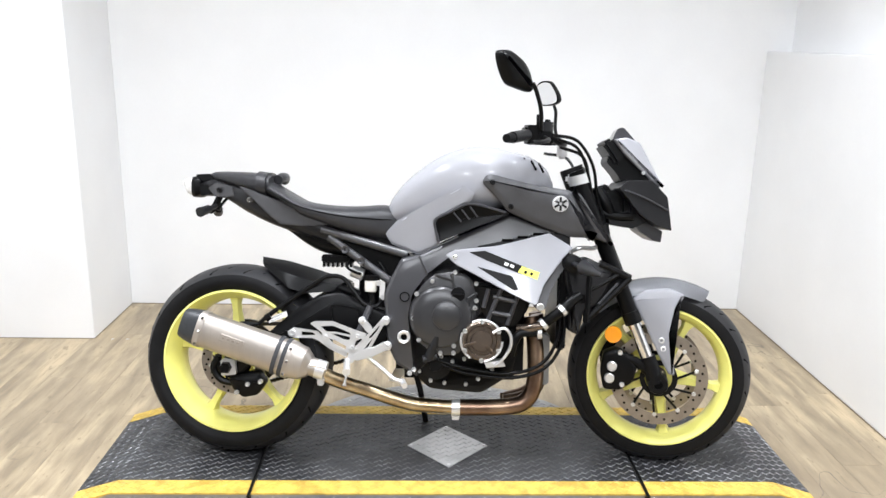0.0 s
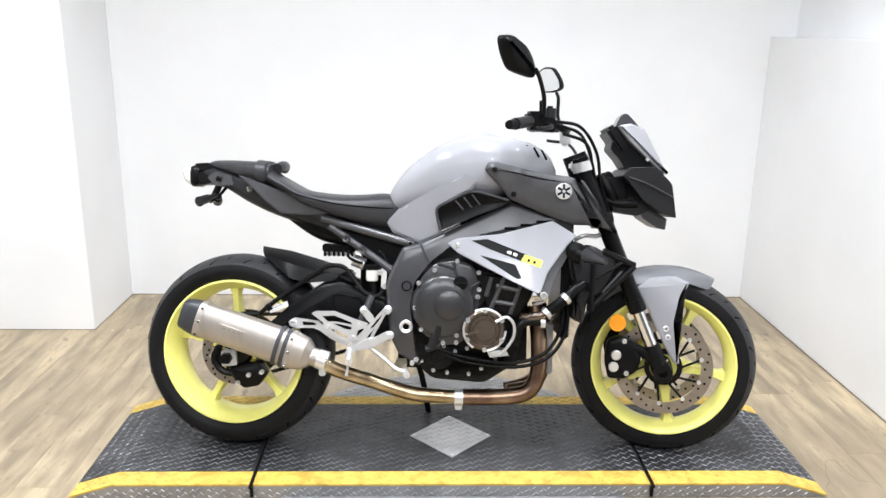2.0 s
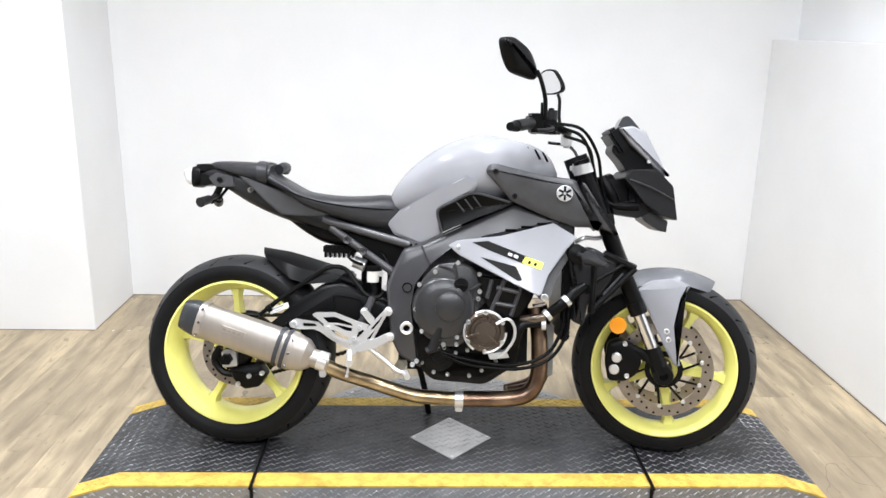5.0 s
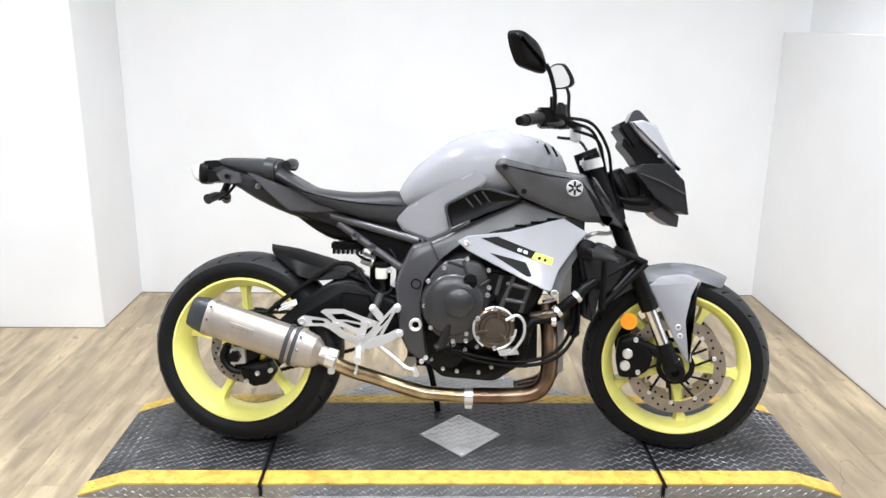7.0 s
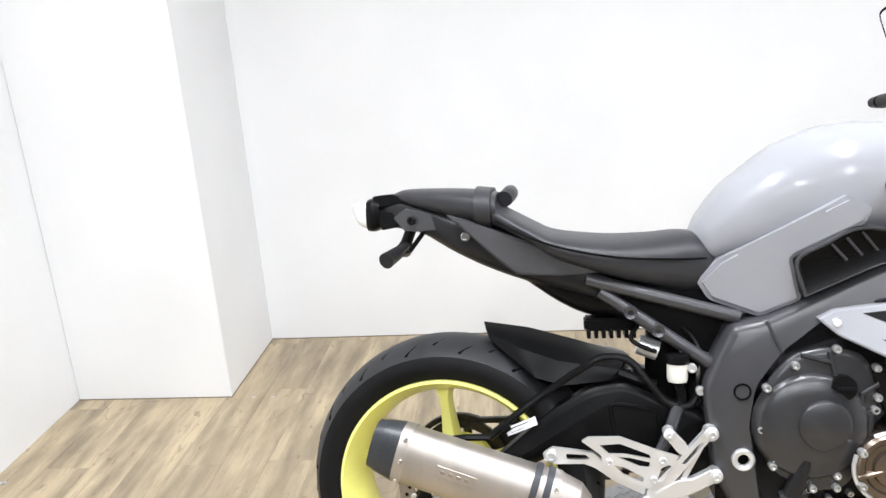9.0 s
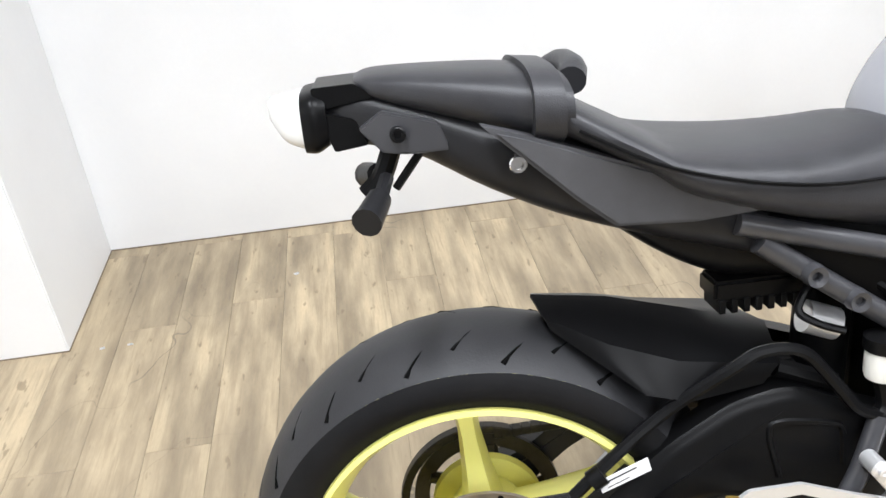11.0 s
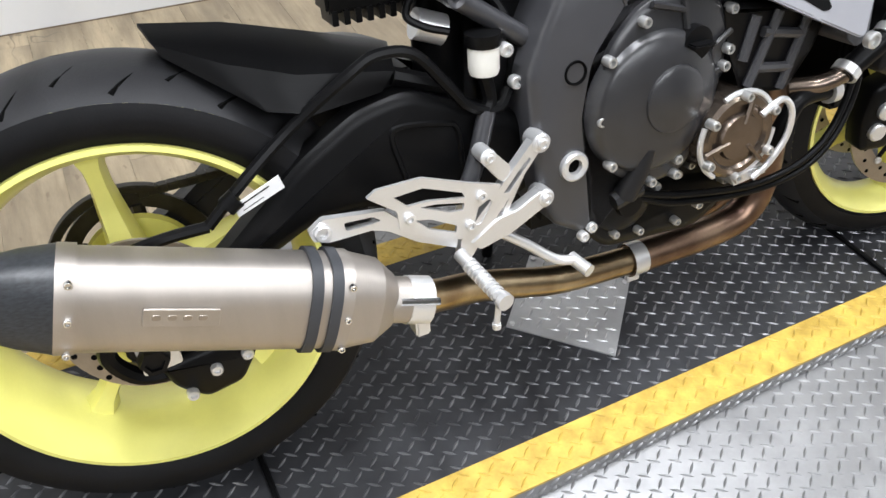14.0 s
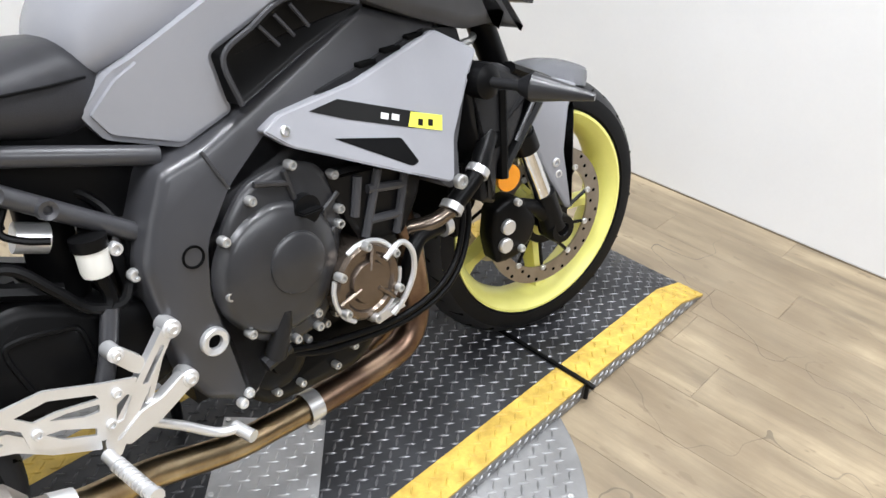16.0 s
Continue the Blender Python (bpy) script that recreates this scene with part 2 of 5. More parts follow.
def holed(outline, holes, y0, y1, r=0.003):
    """A flat plate from y0 (far) to y1 (near) with openings cut right through it."""
    bm = bmesh.new()
    for loop in [outline] + list(holes):
        vs = [bm.verts.new((p[0], y1, p[1])) for p in rounded(loop, r)]
        for k in range(len(vs)):
            bm.edges.new((vs[k], vs[(k + 1) % len(vs)]))
    bmesh.ops.triangle_fill(bm, use_beauty=True, use_dissolve=False, edges=bm.edges[:], normal=(0, -1, 0))
    g = bmesh.ops.extrude_face_region(bm, geom=bm.faces[:])
    for v in g["geom"]:
        if isinstance(v, bmesh.types.BMVert):
            v.co.y = y0
    bmesh.ops.recalc_face_normals(bm, faces=bm.faces)
    return bm


def pillow(pts, y0, y1, inset=0.02, bulge=0.012, r=0.012, lean=(0, 0)):
    """A plate whose near face swells out, like a moulded cover."""
    pts = rounded(pts, r) if r else pts
    bm = bmesh.new()
    f = bm.faces.new([bm.verts.new((p[0], y1, p[1])) for p in pts])
    bm.normal_update()
    if f.normal.y > 0:
        f.normal_flip()
    g = bmesh.ops.extrude_face_region(bm, geom=[f])
    far = [v for v in g["geom"] if isinstance(v, bmesh.types.BMVert)]
    for v in far:
        v.co.y = y0
    near = [q for q in bm.faces if all(abs(v.co.y - y1) < 1e-6 for v in q.verts)]
    bm.normal_update()
    if near[0].normal.y > 0:
        near[0].normal_flip()
    for k, (i, d) in enumerate(((0.25, 0.5), (0.75, 0.5))):
        bmesh.ops.inset_region(bm, faces=near, thickness=inset * i, depth=bulge * d, use_even_offset=False)
    cx, cz = sum(p[0] for p in pts) / len(pts), sum(p[1] for p in pts) / len(pts)
    for v in bm.verts:
        v.co.y += lean[0] * (v.co.x - cx) + lean[1] * (v.co.z - cz)
    return bm


def lathe(profile, x, y, z, n=48, closed=False):
    """A turned form about the y axis through x, z: profile of (radius, offset in y)."""
    bm = bmesh.new()
    rings = []
    for k in range(n):
        a = 2 * math.pi * k / n
        rings.append([bm.verts.new((x + r * math.cos(a), y + o, z + r * math.sin(a))) for r, o in profile])
    m = len(profile)
    for k in range(n):
        a, b = rings[k], rings[(k + 1) % n]
        for i in range(m if closed else m - 1):
            j = (i + 1) % m
            bm.faces.new((a[i], b[i], b[j], a[j]))
    bmesh.ops.remove_doubles(bm, verts=bm.verts, dist=1e-5)
    return bm


def curve(pts, steps=6):
    """Points of a smooth line through pts."""
    p = [Vector(q) for q in pts]
    if len(p) < 3:
        return p
    p = [2 * p[0] - p[1], *p, 2 * p[-1] - p[-2]]
    out = []
    for i in range(1, len(p) - 2):
        for s in range(steps):
            t = s / steps
            a, b, c, d = p[i - 1:i + 3]
            out.append(0.5 * (2 * b + (c - a) * t + (2 * a - 5 * b + 4 * c - d) * t * t + (3 * b - a - 3 * c + d) * t ** 3))
    return out + [p[-2]]


def tube(pts, r, n=12, steps=6, flat=1.0):
    """A round bar or hose along a smooth line; r: one radius, or one at each end."""
    line = curve(pts, steps)
    r0, r1 = (r if isinstance(r, tuple) else (r, r))
    bm = bmesh.new()
    up = Vector((0.03, 1, 0.05))
    rings = []
    for i, p in enumerate(line):
        d = (line[min(i + 1, len(line) - 1)] - line[max(i - 1, 0)]).normalized()
        side = d.cross(up)
        if side.length < 0.05:
            side = d.cross(Vector((0, 0, 1)))
        side.normalize()
        up = side.cross(d).normalized()
        q = r0 + (r1 - r0) * i / max(1, len(line) - 1)
        rings.append([bm.verts.new(p + side * q * math.cos(2 * math.pi * k / n) + up * q * flat * math.sin(2 * math.pi * k / n)) for k in range(n)])
    for a, b in zip(rings, rings[1:]):
        for k in range(n):
            bm.faces.new((a[k], a[(k + 1) % n], b[(k + 1) % n], b[k]))
    bm.faces.new(rings[0])
    bm.faces.new(rings[-1])
    return bm


def loft(sections, n=28, power=2.6, steps=4):
    """A smooth body along x: sections of (x, half width, top, bottom)."""
    s = [tuple(v) for v in curve4(sections, steps)]
    bm = bmesh.new()
    rings = []
    for x, w, t, b in s:
        ring = []
        for k in range(n):
            a = 2 * math.pi * (k + 0.5) / n
            c, q = math.cos(a), math.sin(a)
            ring.append(bm.verts.new((x, w * math.copysign(abs(c) ** (2 / power), c),
                                      (t + b) / 2 + (t - b) / 2 * math.copysign(abs(q) ** (2 / power), q))))
        rings.append(ring)
    for a, b in zip(rings, rings[1:]):
        for k in range(n):
            bm.faces.new((a[k], a[(k + 1) % n], b[(k + 1) % n], b[k]))
    bm.faces.new(rings[0])
    bm.faces.new(rings[-1])
    return bm


def curve4(rows, steps):
    p = [np.array(r, float) for r in rows]
    p = [2 * p[0] - p[1], *p, 2 * p[-1] - p[-2]]
    out = []
    for i in range(1, len(p) - 2):
        for s in range(steps):
            t = s / steps
            a, b, c, d = p[i - 1:i + 3]
            out.append(0.5 * (2 * b + (c - a) * t + (2 * a - 5 * b + 4 * c - d) * t * t + (3 * b - a - 3 * c + d) * t ** 3))
    return out + [p[-2]]


def bolt(x, y, z, r=0.008, h=0.006):
    """A socket-head bolt that faces the near side."""
    return lathe([(0, h), (r, h), (r, -h * 0.7), (r * 0.85, -h), (r * 0.55, -h), (r * 0.5, -h * 0.2), (0, -h * 0.2)], x, y, z, 14)


def lugs(x0, x1, y0, y1, z, pitch=0.01625, across=0.0304, keep=None, size=(0.0128, 0.0026, 0.0023), slope=None):
    """Raised lozenges of tread plate: columns that lean by turns to one side and the other, each set a quarter on."""
    verts, faces = [], []
    a, b, h = size
    for i in range(int((x1 - x0) / pitch)):
        x = x0 + pitch * (i + 0.5)
        t = radians(38 if i % 2 else -38)
        c, s = math.cos(t), math.sin(t)
        for j in range(int((y1 - y0) / across) + 1):
            y = y0 + across * (j + 0.12 + 0.25 * (i % 4))
            if y > y1 - 0.005 or (keep is not None and not keep(x, y)):
                continue
            k = len(verts)
            for u, v, w in ((-a, 0, 0), (-a * 0.3, -b, 0), (a * 0.3, -b, 0), (a, 0, 0), (a * 0.3, b, 0), (-a * 0.3, b, 0), (-a * 0.5, 0, h), (a * 0.5, 0, h)):
                px, py = min(x1, max(x0, x + u * c - v * s)), min(y1, max(y0, y + u * s + v * c))
                verts.append((px, py, (z if slope is None else slope(px)) + w))
            faces += [[k + q for q in f] for f in ((0, 1, 6), (1, 2, 7, 6), (2, 3, 7), (3, 4, 7), (4, 5, 6, 7), (5, 0, 6))]
    me = bpy.data.meshes.new("tread")
    me.from_pydata(verts, [], faces)
    bm = bmesh.new()
    bm.from_mesh(me)
    bpy.data.meshes.remove(me)
    return bm


# ---- room ----
LEFT, RIGHT, BACK, NEAR = -2.25, 1.745, 1.775, -5.5
PIER_X, PIER_Y = -1.642, 1.245
thing("wall_north", box(LEFT - 0.15, RIGHT + 0.25, BACK, BACK + 0.15, -0.02, ROOM_HEIGHT), WALL, "plain white painted wall behind the motorcycle", "wall", "structure")
BOOTH = -1.35
thing("wall_west", box(LEFT - 0.15, LEFT, BOOTH, BACK, -0.02, ROOM_HEIGHT), WALL, "plain white painted side wall", "wall", "structure")
thing("wall_pier", box(LEFT, PIER_X, PIER_Y, BACK, -0.02, ROOM_HEIGHT, 0.004), WALL, "white boxed-out wall corner reaching the floor", "wall", "structure")
thing("wall_east", box(RIGHT + 0.10, RIGHT + 0.25, BOOTH + 0.15, BACK, -0.02, ROOM_HEIGHT), WALL, "white painted side wall above a ledge", "wall", "structure")
thing("wall_ledge", box(RIGHT - 0.03, RIGHT + 0.10, BOOTH, BACK, 0.0, 1.41, 0.004), WALL, "white lower wall panel with a square top edge", "wall", "structure")
# Unseen hall and ceiling, added in dark grey to cut bounce light.
HALL_X = 5.0
thing("unseen_wall_south", box(-HALL_X, HALL_X, NEAR - 0.15, NEAR, -0.02, ROOM_HEIGHT), UNSEEN_GREY, "unseen hall wall, added in grey to cut bounce light", "wall", "structure")
thing("unseen_wall_west", box(-HALL_X - 0.15, -HALL_X, NEAR, BOOTH, -0.02, ROOM_HEIGHT), UNSEEN_GREY, "unseen hall wall, added in grey to cut bounce light", "wall", "structure")
thing("unseen_wall_east", box(HALL_X, HALL_X + 0.15, NEAR, BOOTH, -0.02, ROOM_HEIGHT), UNSEEN_GREY, "unseen hall wall, added in grey to cut bounce light", "wall", "structure")
for hx0, hx1 in ((-HALL_X - 0.15, LEFT - 0.15), (RIGHT + 0.10, HALL_X + 0.15)):
    thing("unseen_wall_north", box(hx0, hx1, BOOTH, BOOTH + 0.15, -0.02, ROOM_HEIGHT), UNSEEN_GREY, "unseen wall beside the booth, added in grey to cut bounce light", "wall", "structure")
thing("ceiling", box(-HALL_X - 0.15, HALL_X + 0.15, NEAR - 0.15, BACK + 0.15, ROOM_HEIGHT, ROOM_HEIGHT + 0.1), UNSEEN_GREY, "unseen ceiling, greyed to cut bounce light", "ceiling", "structure")
floor_slab = thing("floor", box(-HALL_X - 0.15, HALL_X + 0.15, NEAR - 0.15, BACK + 0.15, -0.1, -0.003), GAP, "worn beige and brown wood-look vinyl plank floor", "floor", "structure")

for jn, (x0, x1, y0, y1) in (("joint_north", (PIER_X, RIGHT - 0.03, BACK - 0.004, BACK)), ("joint_east", (RIGHT - 0.034, RIGHT - 0.03, BOOTH, BACK - 0.004)), ("joint_pier", (LEFT, PIER_X + 0.003, PIER_Y - 0.003, PIER_Y)),
                             ("joint_pier_side", (PIER_X, PIER_X + 0.003, PIER_Y, BACK - 0.004))):
    thing(jn, box(x0, x1, y0, y1, 0.0, 0.0025), GAP, "thin dark gap along the wall foot", "trim", "structure")

# ceiling lamps, unseen: surface-mounted batten form and places are assumed
for lx, ly in ((-1.25, -0.25), (0.0, -0.25), (1.15, -0.25), (-1.1, -3.2), (0.0, -3.2), (1.1, -3.2)):
    lamp = new("ceiling_lamp")
    lamp.location = (lx, ly, ROOM_HEIGHT)
    tagged(lamp, "unseen white batten ceiling lamp with a glowing diffuser, form assumed", "lamp", "ceiling lamps")
    part("housing", box(-0.10, 0.10, -0.62, 0.62, -0.045, -0.001, 0.006), WHITE, lamp)
    part("diffuser", box(-0.08, 0.08, -0.60, 0.60, -0.060, -0.046, 0.004), TUBE_GLOW, lamp)
    light = bpy.data.lights.new("batten_light", "AREA")
    light.shape, light.size, light.size_y, light.energy = "RECTANGLE", 0.16, 1.2, LAMP_POWER * (0.82 if ly > -1 else 1.25) * (1.15 if lx < -0.5 else 0.9 if lx > 0.5 else 1.0)
    light.spread = radians(150)
    light.color = (0.935, 0.975, 1.045)
    lo = new("batten_light", light)
    lo.location = (lx, ly, ROOM_HEIGHT - 0.065)

# ---- display platform on a turntable ----
DECK_Z, MID_X, MID_Y = 0.05, 0.034, 0.12
PX0, PX1, PY0, PY1 = -1.17, 1.235, -0.185, 0.43
FOLD0, FOLD1 = -1.035, 1.10
JOINT0, JOINT1 = -0.60, 0.662
BAND = 0.075


def deck_height(x):
    if x < FOLD0:
        return DECK_Z - (FOLD0 - x) / (FOLD0 - PX0) * (DECK_Z - 0.008)
    if x > FOLD1:
        return DECK_Z - (x - FOLD1) / (PX1 - FOLD1) * (DECK_Z - 0.008)
    return DECK_Z


def strip(x0, x1, y0, y1, lift=0.0, thick=0.006):
    """A piece of deck skin that follows the folded ends."""
    xs = sorted({x0, x1, *[f for f in (FOLD0, FOLD1) if x0 < f < x1]})
    bm = bmesh.new()
    top = [[bm.verts.new((x, y, deck_height(x) + lift)) for y in (y0, y1)] for x in xs]
    low = [[bm.verts.new((x, y, max(0.0005, deck_height(x) + lift - thick))) for y in (y0, y1)] for x in xs]
    for i in range(len(xs) - 1):
        for a, b, f in ((top[i], top[i + 1], False), (low[i], low[i + 1], True)):
            bm.faces.new((a[0], b[0], b[1], a[1]))
        for k in (0, 1):
            bm.faces.new((top[i][k], top[i + 1][k], low[i + 1][k], low[i][k]))
    bm.faces.new((top[0][0], top[0][1], low[0][1], low[0][0]))
    bm.faces.new((top[-1][0], top[-1][1], low[-1][1], low[-1][0]))
    return bm


platform = new("display_platform")
tagged(platform, "low black tread-plate platform with yellow painted borders", "platform")
for x0, x1 in ((PX0, JOINT0 - 0.004), (JOINT0 + 0.004, JOINT1 - 0.004), (JOINT1 + 0.004, PX1)):
    deck = part("deck", strip(x0, x1, PY0 + BAND, PY1 - BAND + 0.01), DECK, platform, "black tread plate")
    mid = x0 > -0.9 and x1 < 0.9

    def clear(x, y, mid=mid):
        return not mid or abs(x - MID_X) / 0.147 + abs(y - MID_Y) / 0.152 > 1.0

    tagged(part("tread", lugs(x0, x1, PY0 + BAND + 0.002, PY1 - BAND + 0.008, DECK_Z, keep=clear, slope=deck_height), LUG, deck), kind="stuff")
    for y0, y1 in ((PY0, PY0 + BAND), (PY1 - BAND + 0.01, PY1)):
        band = part("border", strip(x0, x1, y0, y1, 0.0006), YELLOW, platform, "worn yellow painted border")
        tagged(part("tread", lugs(x0, x1, y0 + 0.002, y1, DECK_Z, slope=lambda x: deck_height(x) + 0.0006), YELLOW, band), kind="stuff")
    for y0, y1 in ((PY0 + 0.001, PY0 + 0.004), (PY1 - 0.004, PY1 - 0.001)):
        pts = [(x, deck_height(x) - 0.006) for x in sorted({x0, x1, *[f for f in (FOLD0, FOLD1) if x0 < f < x1]})]
        skirt = part("skirt", plate([*pts, (x1, 0.0005), (x0, 0.0005)], y1, y0, 0), ALU, platform, "bare aluminium tread skirt")
        if y0 < 0:
            bm = lugs(x0, x1, 0.004, DECK_Z - 0.008, 0, pitch=0.012, across=0.022, size=(0.0092, 0.0024, 0.0028),
                      keep=lambda x, y: y < deck_height(x) - 0.012)
            for v in bm.verts:
                v.co = (v.co.x, PY0 + 0.001 - v.co.z, v.co.y)
            tagged(part("tread", bm, ALU, skirt), kind="stuff")
for jx in (JOINT0, JOINT1):
    rod = tube([(jx, PY1 - 0.01, DECK_Z + 0.004), (jx, 0.1, DECK_Z + 0.004), (jx, PY0 - 0.002, DECK_Z + 0.005), (jx, PY0 - 0.007, DECK_Z - 0.004), (jx, PY0 - 0.008, 0.012)], 0.0055, 8)
    part("hinge_rod", rod, BLACK, platform, "black hinge rod across the joint")
diamond = [(MID_X - 0.142, MID_Y), (MID_X, MID_Y - 0.147), (MID_X + 0.142, MID_Y), (MID_X, MID_Y + 0.147)]
bm = plate(diamond, 0, 0.003, 0)
bm.transform(Matrix(((1, 0, 0, 0), (0, 0, 1, 0), (0, 1, 0, DECK_Z), (0, 0, 0, 1))))
inlay = part("inlay_plate", bm, INLAY, platform, "bare aluminium diamond inlay")
tagged(part("tread", lugs(MID_X - 0.14, MID_X + 0.14, MID_Y - 0.14, MID_Y + 0.14, DECK_Z + 0.003,
                          keep=lambda x, y: abs(x - MID_X) / 0.125 + abs(y - MID_Y) / 0.13 < 1), INLAY, inlay), kind="stuff")
for px_, py_ in diamond:
    q = 0.91
    b = lathe([(0, -0.002), (0.005, -0.002), (0.0055, 0.0), (0.0055, 0.003)], 0, 0, 0, 10)
    b.transform(Matrix.Translation((MID_X + (px_ - MID_X) * q, MID_Y + (py_ - MID_Y) * q, DECK_Z + 0.004)) @ Matrix.Rotation(radians(-90), 4, "X"))
    part("screw", b, SILVER, inlay)

turntable = new("turntable_disc")
tagged(turntable, "round bare aluminium tread-plate turntable disc under the platform", "turntable")
bm = lathe([(0, 0.0), (0.62, 0.0), (0.625, 0.002), (0.625, 0.006)], 0, 0, 0, 96)
bm.transform(Matrix.Translation((MID_X, MID_Y, 0.006)) @ Matrix.Rotation(radians(-90), 4, "X"))
disc = part("disc", bm, ALU, turntable)
tagged(part("tread", lugs(MID_X - 0.64, MID_X + 0.64, MID_Y - 0.64, MID_Y + 0.64, 0.006,
                          keep=lambda x, y: (x - MID_X) ** 2 + (y - MID_Y) ** 2 < 0.365 and not PY0 < y < PY1), ALU, disc), kind="stuff")
for k in range(12):
    a = 2 * math.pi * (k + 0.35) / 12
    b = lathe([(0, -0.002), (0.006, -0.002), (0.007, 0.0)], 0, 0, 0, 10)
    b.transform(Matrix.Translation((MID_X + 0.59 * math.cos(a), MID_Y + 0.59 * math.sin(a), 0.0065)) @ Matrix.Rotation(radians(-90), 4, "X"))
    part("screw", b, CHROME, turntable)

# ---- motorcycle ----
# Built upright about the line of its tyres (x ahead, y to its left, z up), then leant onto its side stand.
bike = new("motorcycle")
bike.matrix_world = pose(0, 0.06, DECK_Z, 0, 0, -2) @ pose(0, 0, 0, -12, 0, 0)
tagged(bike, "grey naked sport motorcycle with fluorescent yellow wheels leaning on its stand", "motorcycle")

FRONT = (0.747, 0.0, 0.304)


def wheel(name, c, tyre_r, half, flange, spokes, turn, steer, label):
    hub_half = half * 0.55
    x, y, z = c
    crown = [(tyre_r, 0), (tyre_r * 0.997, 0.22 * half), (tyre_r * 0.981, 0.48 * half), (tyre_r * 0.945, 0.76 * half), (tyre_r * 0.905, 0.94 * half)]
    side = [(tyre_r * 0.905, 0.94 * half), (tyre_r * 0.86, half), (tyre_r * 0.80, 0.98 * half), (flange + 0.004, 0.88 * half), (flange - 0.004, 0.84 * half)]
    tread = [(r, -o) for r, o in reversed(crown)] + crown[1:]
    w = part(name, lathe([(0.028, -half), (0.030, half)], x, y, z, 24), ENGINE, bike, label, steer)
    tyre = part("tyre", lathe(tread, x, y, z, 120), RUBBER, w, "black sport tyre with short slanted grooves", steer)
    for s in (-1, 1):
        part("sidewall", lathe([(r, s * o) for r, o in side], x, y, z, 96), SIDEWALL, tyre, "", steer)
    # grooves: short slanted cuts over the shoulder
    for s in (-1, 1):
        for k in range(32):
            a = 2 * math.pi * k / 32 + (0.06 if s > 0 else 0)
            line = []
            for i in range(5):
                t = i / 4
                lat = half * ((0.50 + 0.34 * t) if k % 2 else (0.26 + 0.36 * t))
                rr = tyre_r * (1.0 - 0.055 * (lat / (0.76 * half)) ** 2.1) - 0.0022
                b = a + 0.085 * t
                line.append((x + rr * math.cos(b), y + s * lat, z + rr * math.sin(b)))
            part("groove", tube(line, (0.0022, 0.0036), 5, 2), GROOVE, tyre, "", steer)
    rim = [(flange, -0.86 * half), (flange - 0.001, -0.94 * half), (flange - 0.007, -0.95 * half), (flange - 0.012, -0.86 * half), (flange - 0.022, -0.66 * half),
           (flange - 0.034, -0.3 * half), (flange - 0.036, 0.2 * half), (flange - 0.022, 0.66 * half), (flange - 0.007, 0.95 * half), (flange, 0.86 * half), (flange - 0.012, 0.5 * half), (flange - 0.022, 0)]
    r = part("rim", lathe(rim, x, y, z, 96, True), FLUO, w, "fluorescent yellow cast rim", steer)
    for k in range(spokes):
        a = radians(turn + 360 / spokes * k)
        d, nrm = Vector((math.cos(a), 0, math.sin(a))), Vector((-math.sin(a), 0, math.cos(a)))
        bm = bmesh.new()
        rings = []
        for rad, wd, th in ((0.045, 0.030, 0.030), (0.10, 0.021, 0.024), (0.16, 0.015, 0.018), (flange - 0.055, 0.016, 0.018), (flange - 0.028, 0.028, 0.022)):
            o = Vector(c) + d * rad
            rings.append([bm.verts.new(o + nrm * u * wd + Vector((0, v * th, 0))) for u, v in ((-1, 0.3), (-0.6, -1), (0.6, -1), (1, 0.3), (0.75, 1), (-0.75, 1))])
        for p, q in zip(rings, rings[1:]):
            for i in range(6):
                bm.faces.new((p[i], p[(i + 1) % 6], q[(i + 1) % 6], q[i]))
        bm.faces.new(rings[0])
        bm.faces.new(rings[-1])
        part("spoke", bm, FLUO, r, "", steer)
    part("hub", lathe([(0.030, -hub_half), (0.050, -hub_half), (0.058, -hub_half * 0.6), (0.058, hub_half * 0.6), (0.05, hub_half), (0.03, hub_half)], x, y, z, 32), FLUO, r, "", steer)
    return w


def brake_disc(parent, c, y, r_out, r_in, steer, arms=10):
    """A drilled brake disc on a black carrier."""
    x, _, z = c
    bm = lathe([(r_out, -0.0025), (r_out, 0.0025), (r_in, 0.0025), (r_in, -0.0025)], x, y, z, 72, True)
    d = part("brake_disc", bm, DISC, parent, "drilled steel brake disc", steer)
    # Solid dark plugs put the shade of the drilled holes into colour.
    holes = []
    for k in range(36):
        a = 2 * math.pi * k / 36
        rr = r_in + (r_out - r_in) * (0.3, 0.55, 0.8)[k % 3]
        holes.append(lathe([(0, -0.0032), (0.0042, -0.0032), (0.0042, 0.0032), (0, 0.0032)], x + rr * math.cos(a), y, z + rr * math.sin(a), 8))
    tagged(part("drilling", join(*holes), GROOVE, d, "", steer), kind="stuff")
    part("carrier", lathe([(0.045, -0.003), (0.062, -0.003), (0.062, 0.003), (0.045, 0.003)], x, y, z, 40, True), ENGINE, d, "black disc carrier", steer)
    for k in range(arms):
        a = 2 * math.pi * k / arms
        u, v = Vector((math.cos(a), 0, math.sin(a))), Vector((math.cos(a + 0.25), 0, math.sin(a + 0.25)))
        o = Vector((x, y, z))
        part("carrier_arm", tube([o + u * 0.055, o + v * (r_in + 0.004)], 0.0042, 6), ENGINE, d, "", steer)
    for k in range(arms):
        a = 2 * math.pi * k / arms + 0.25
        part("rivet", bolt(x + (r_in + 0.003) * math.cos(a), y - 0.004, z + (r_in + 0.003) * math.sin(a), 0.007, 0.003), SILVER, d, "", steer)
    return d


REAR = (-0.688, 0.010, 0.327)
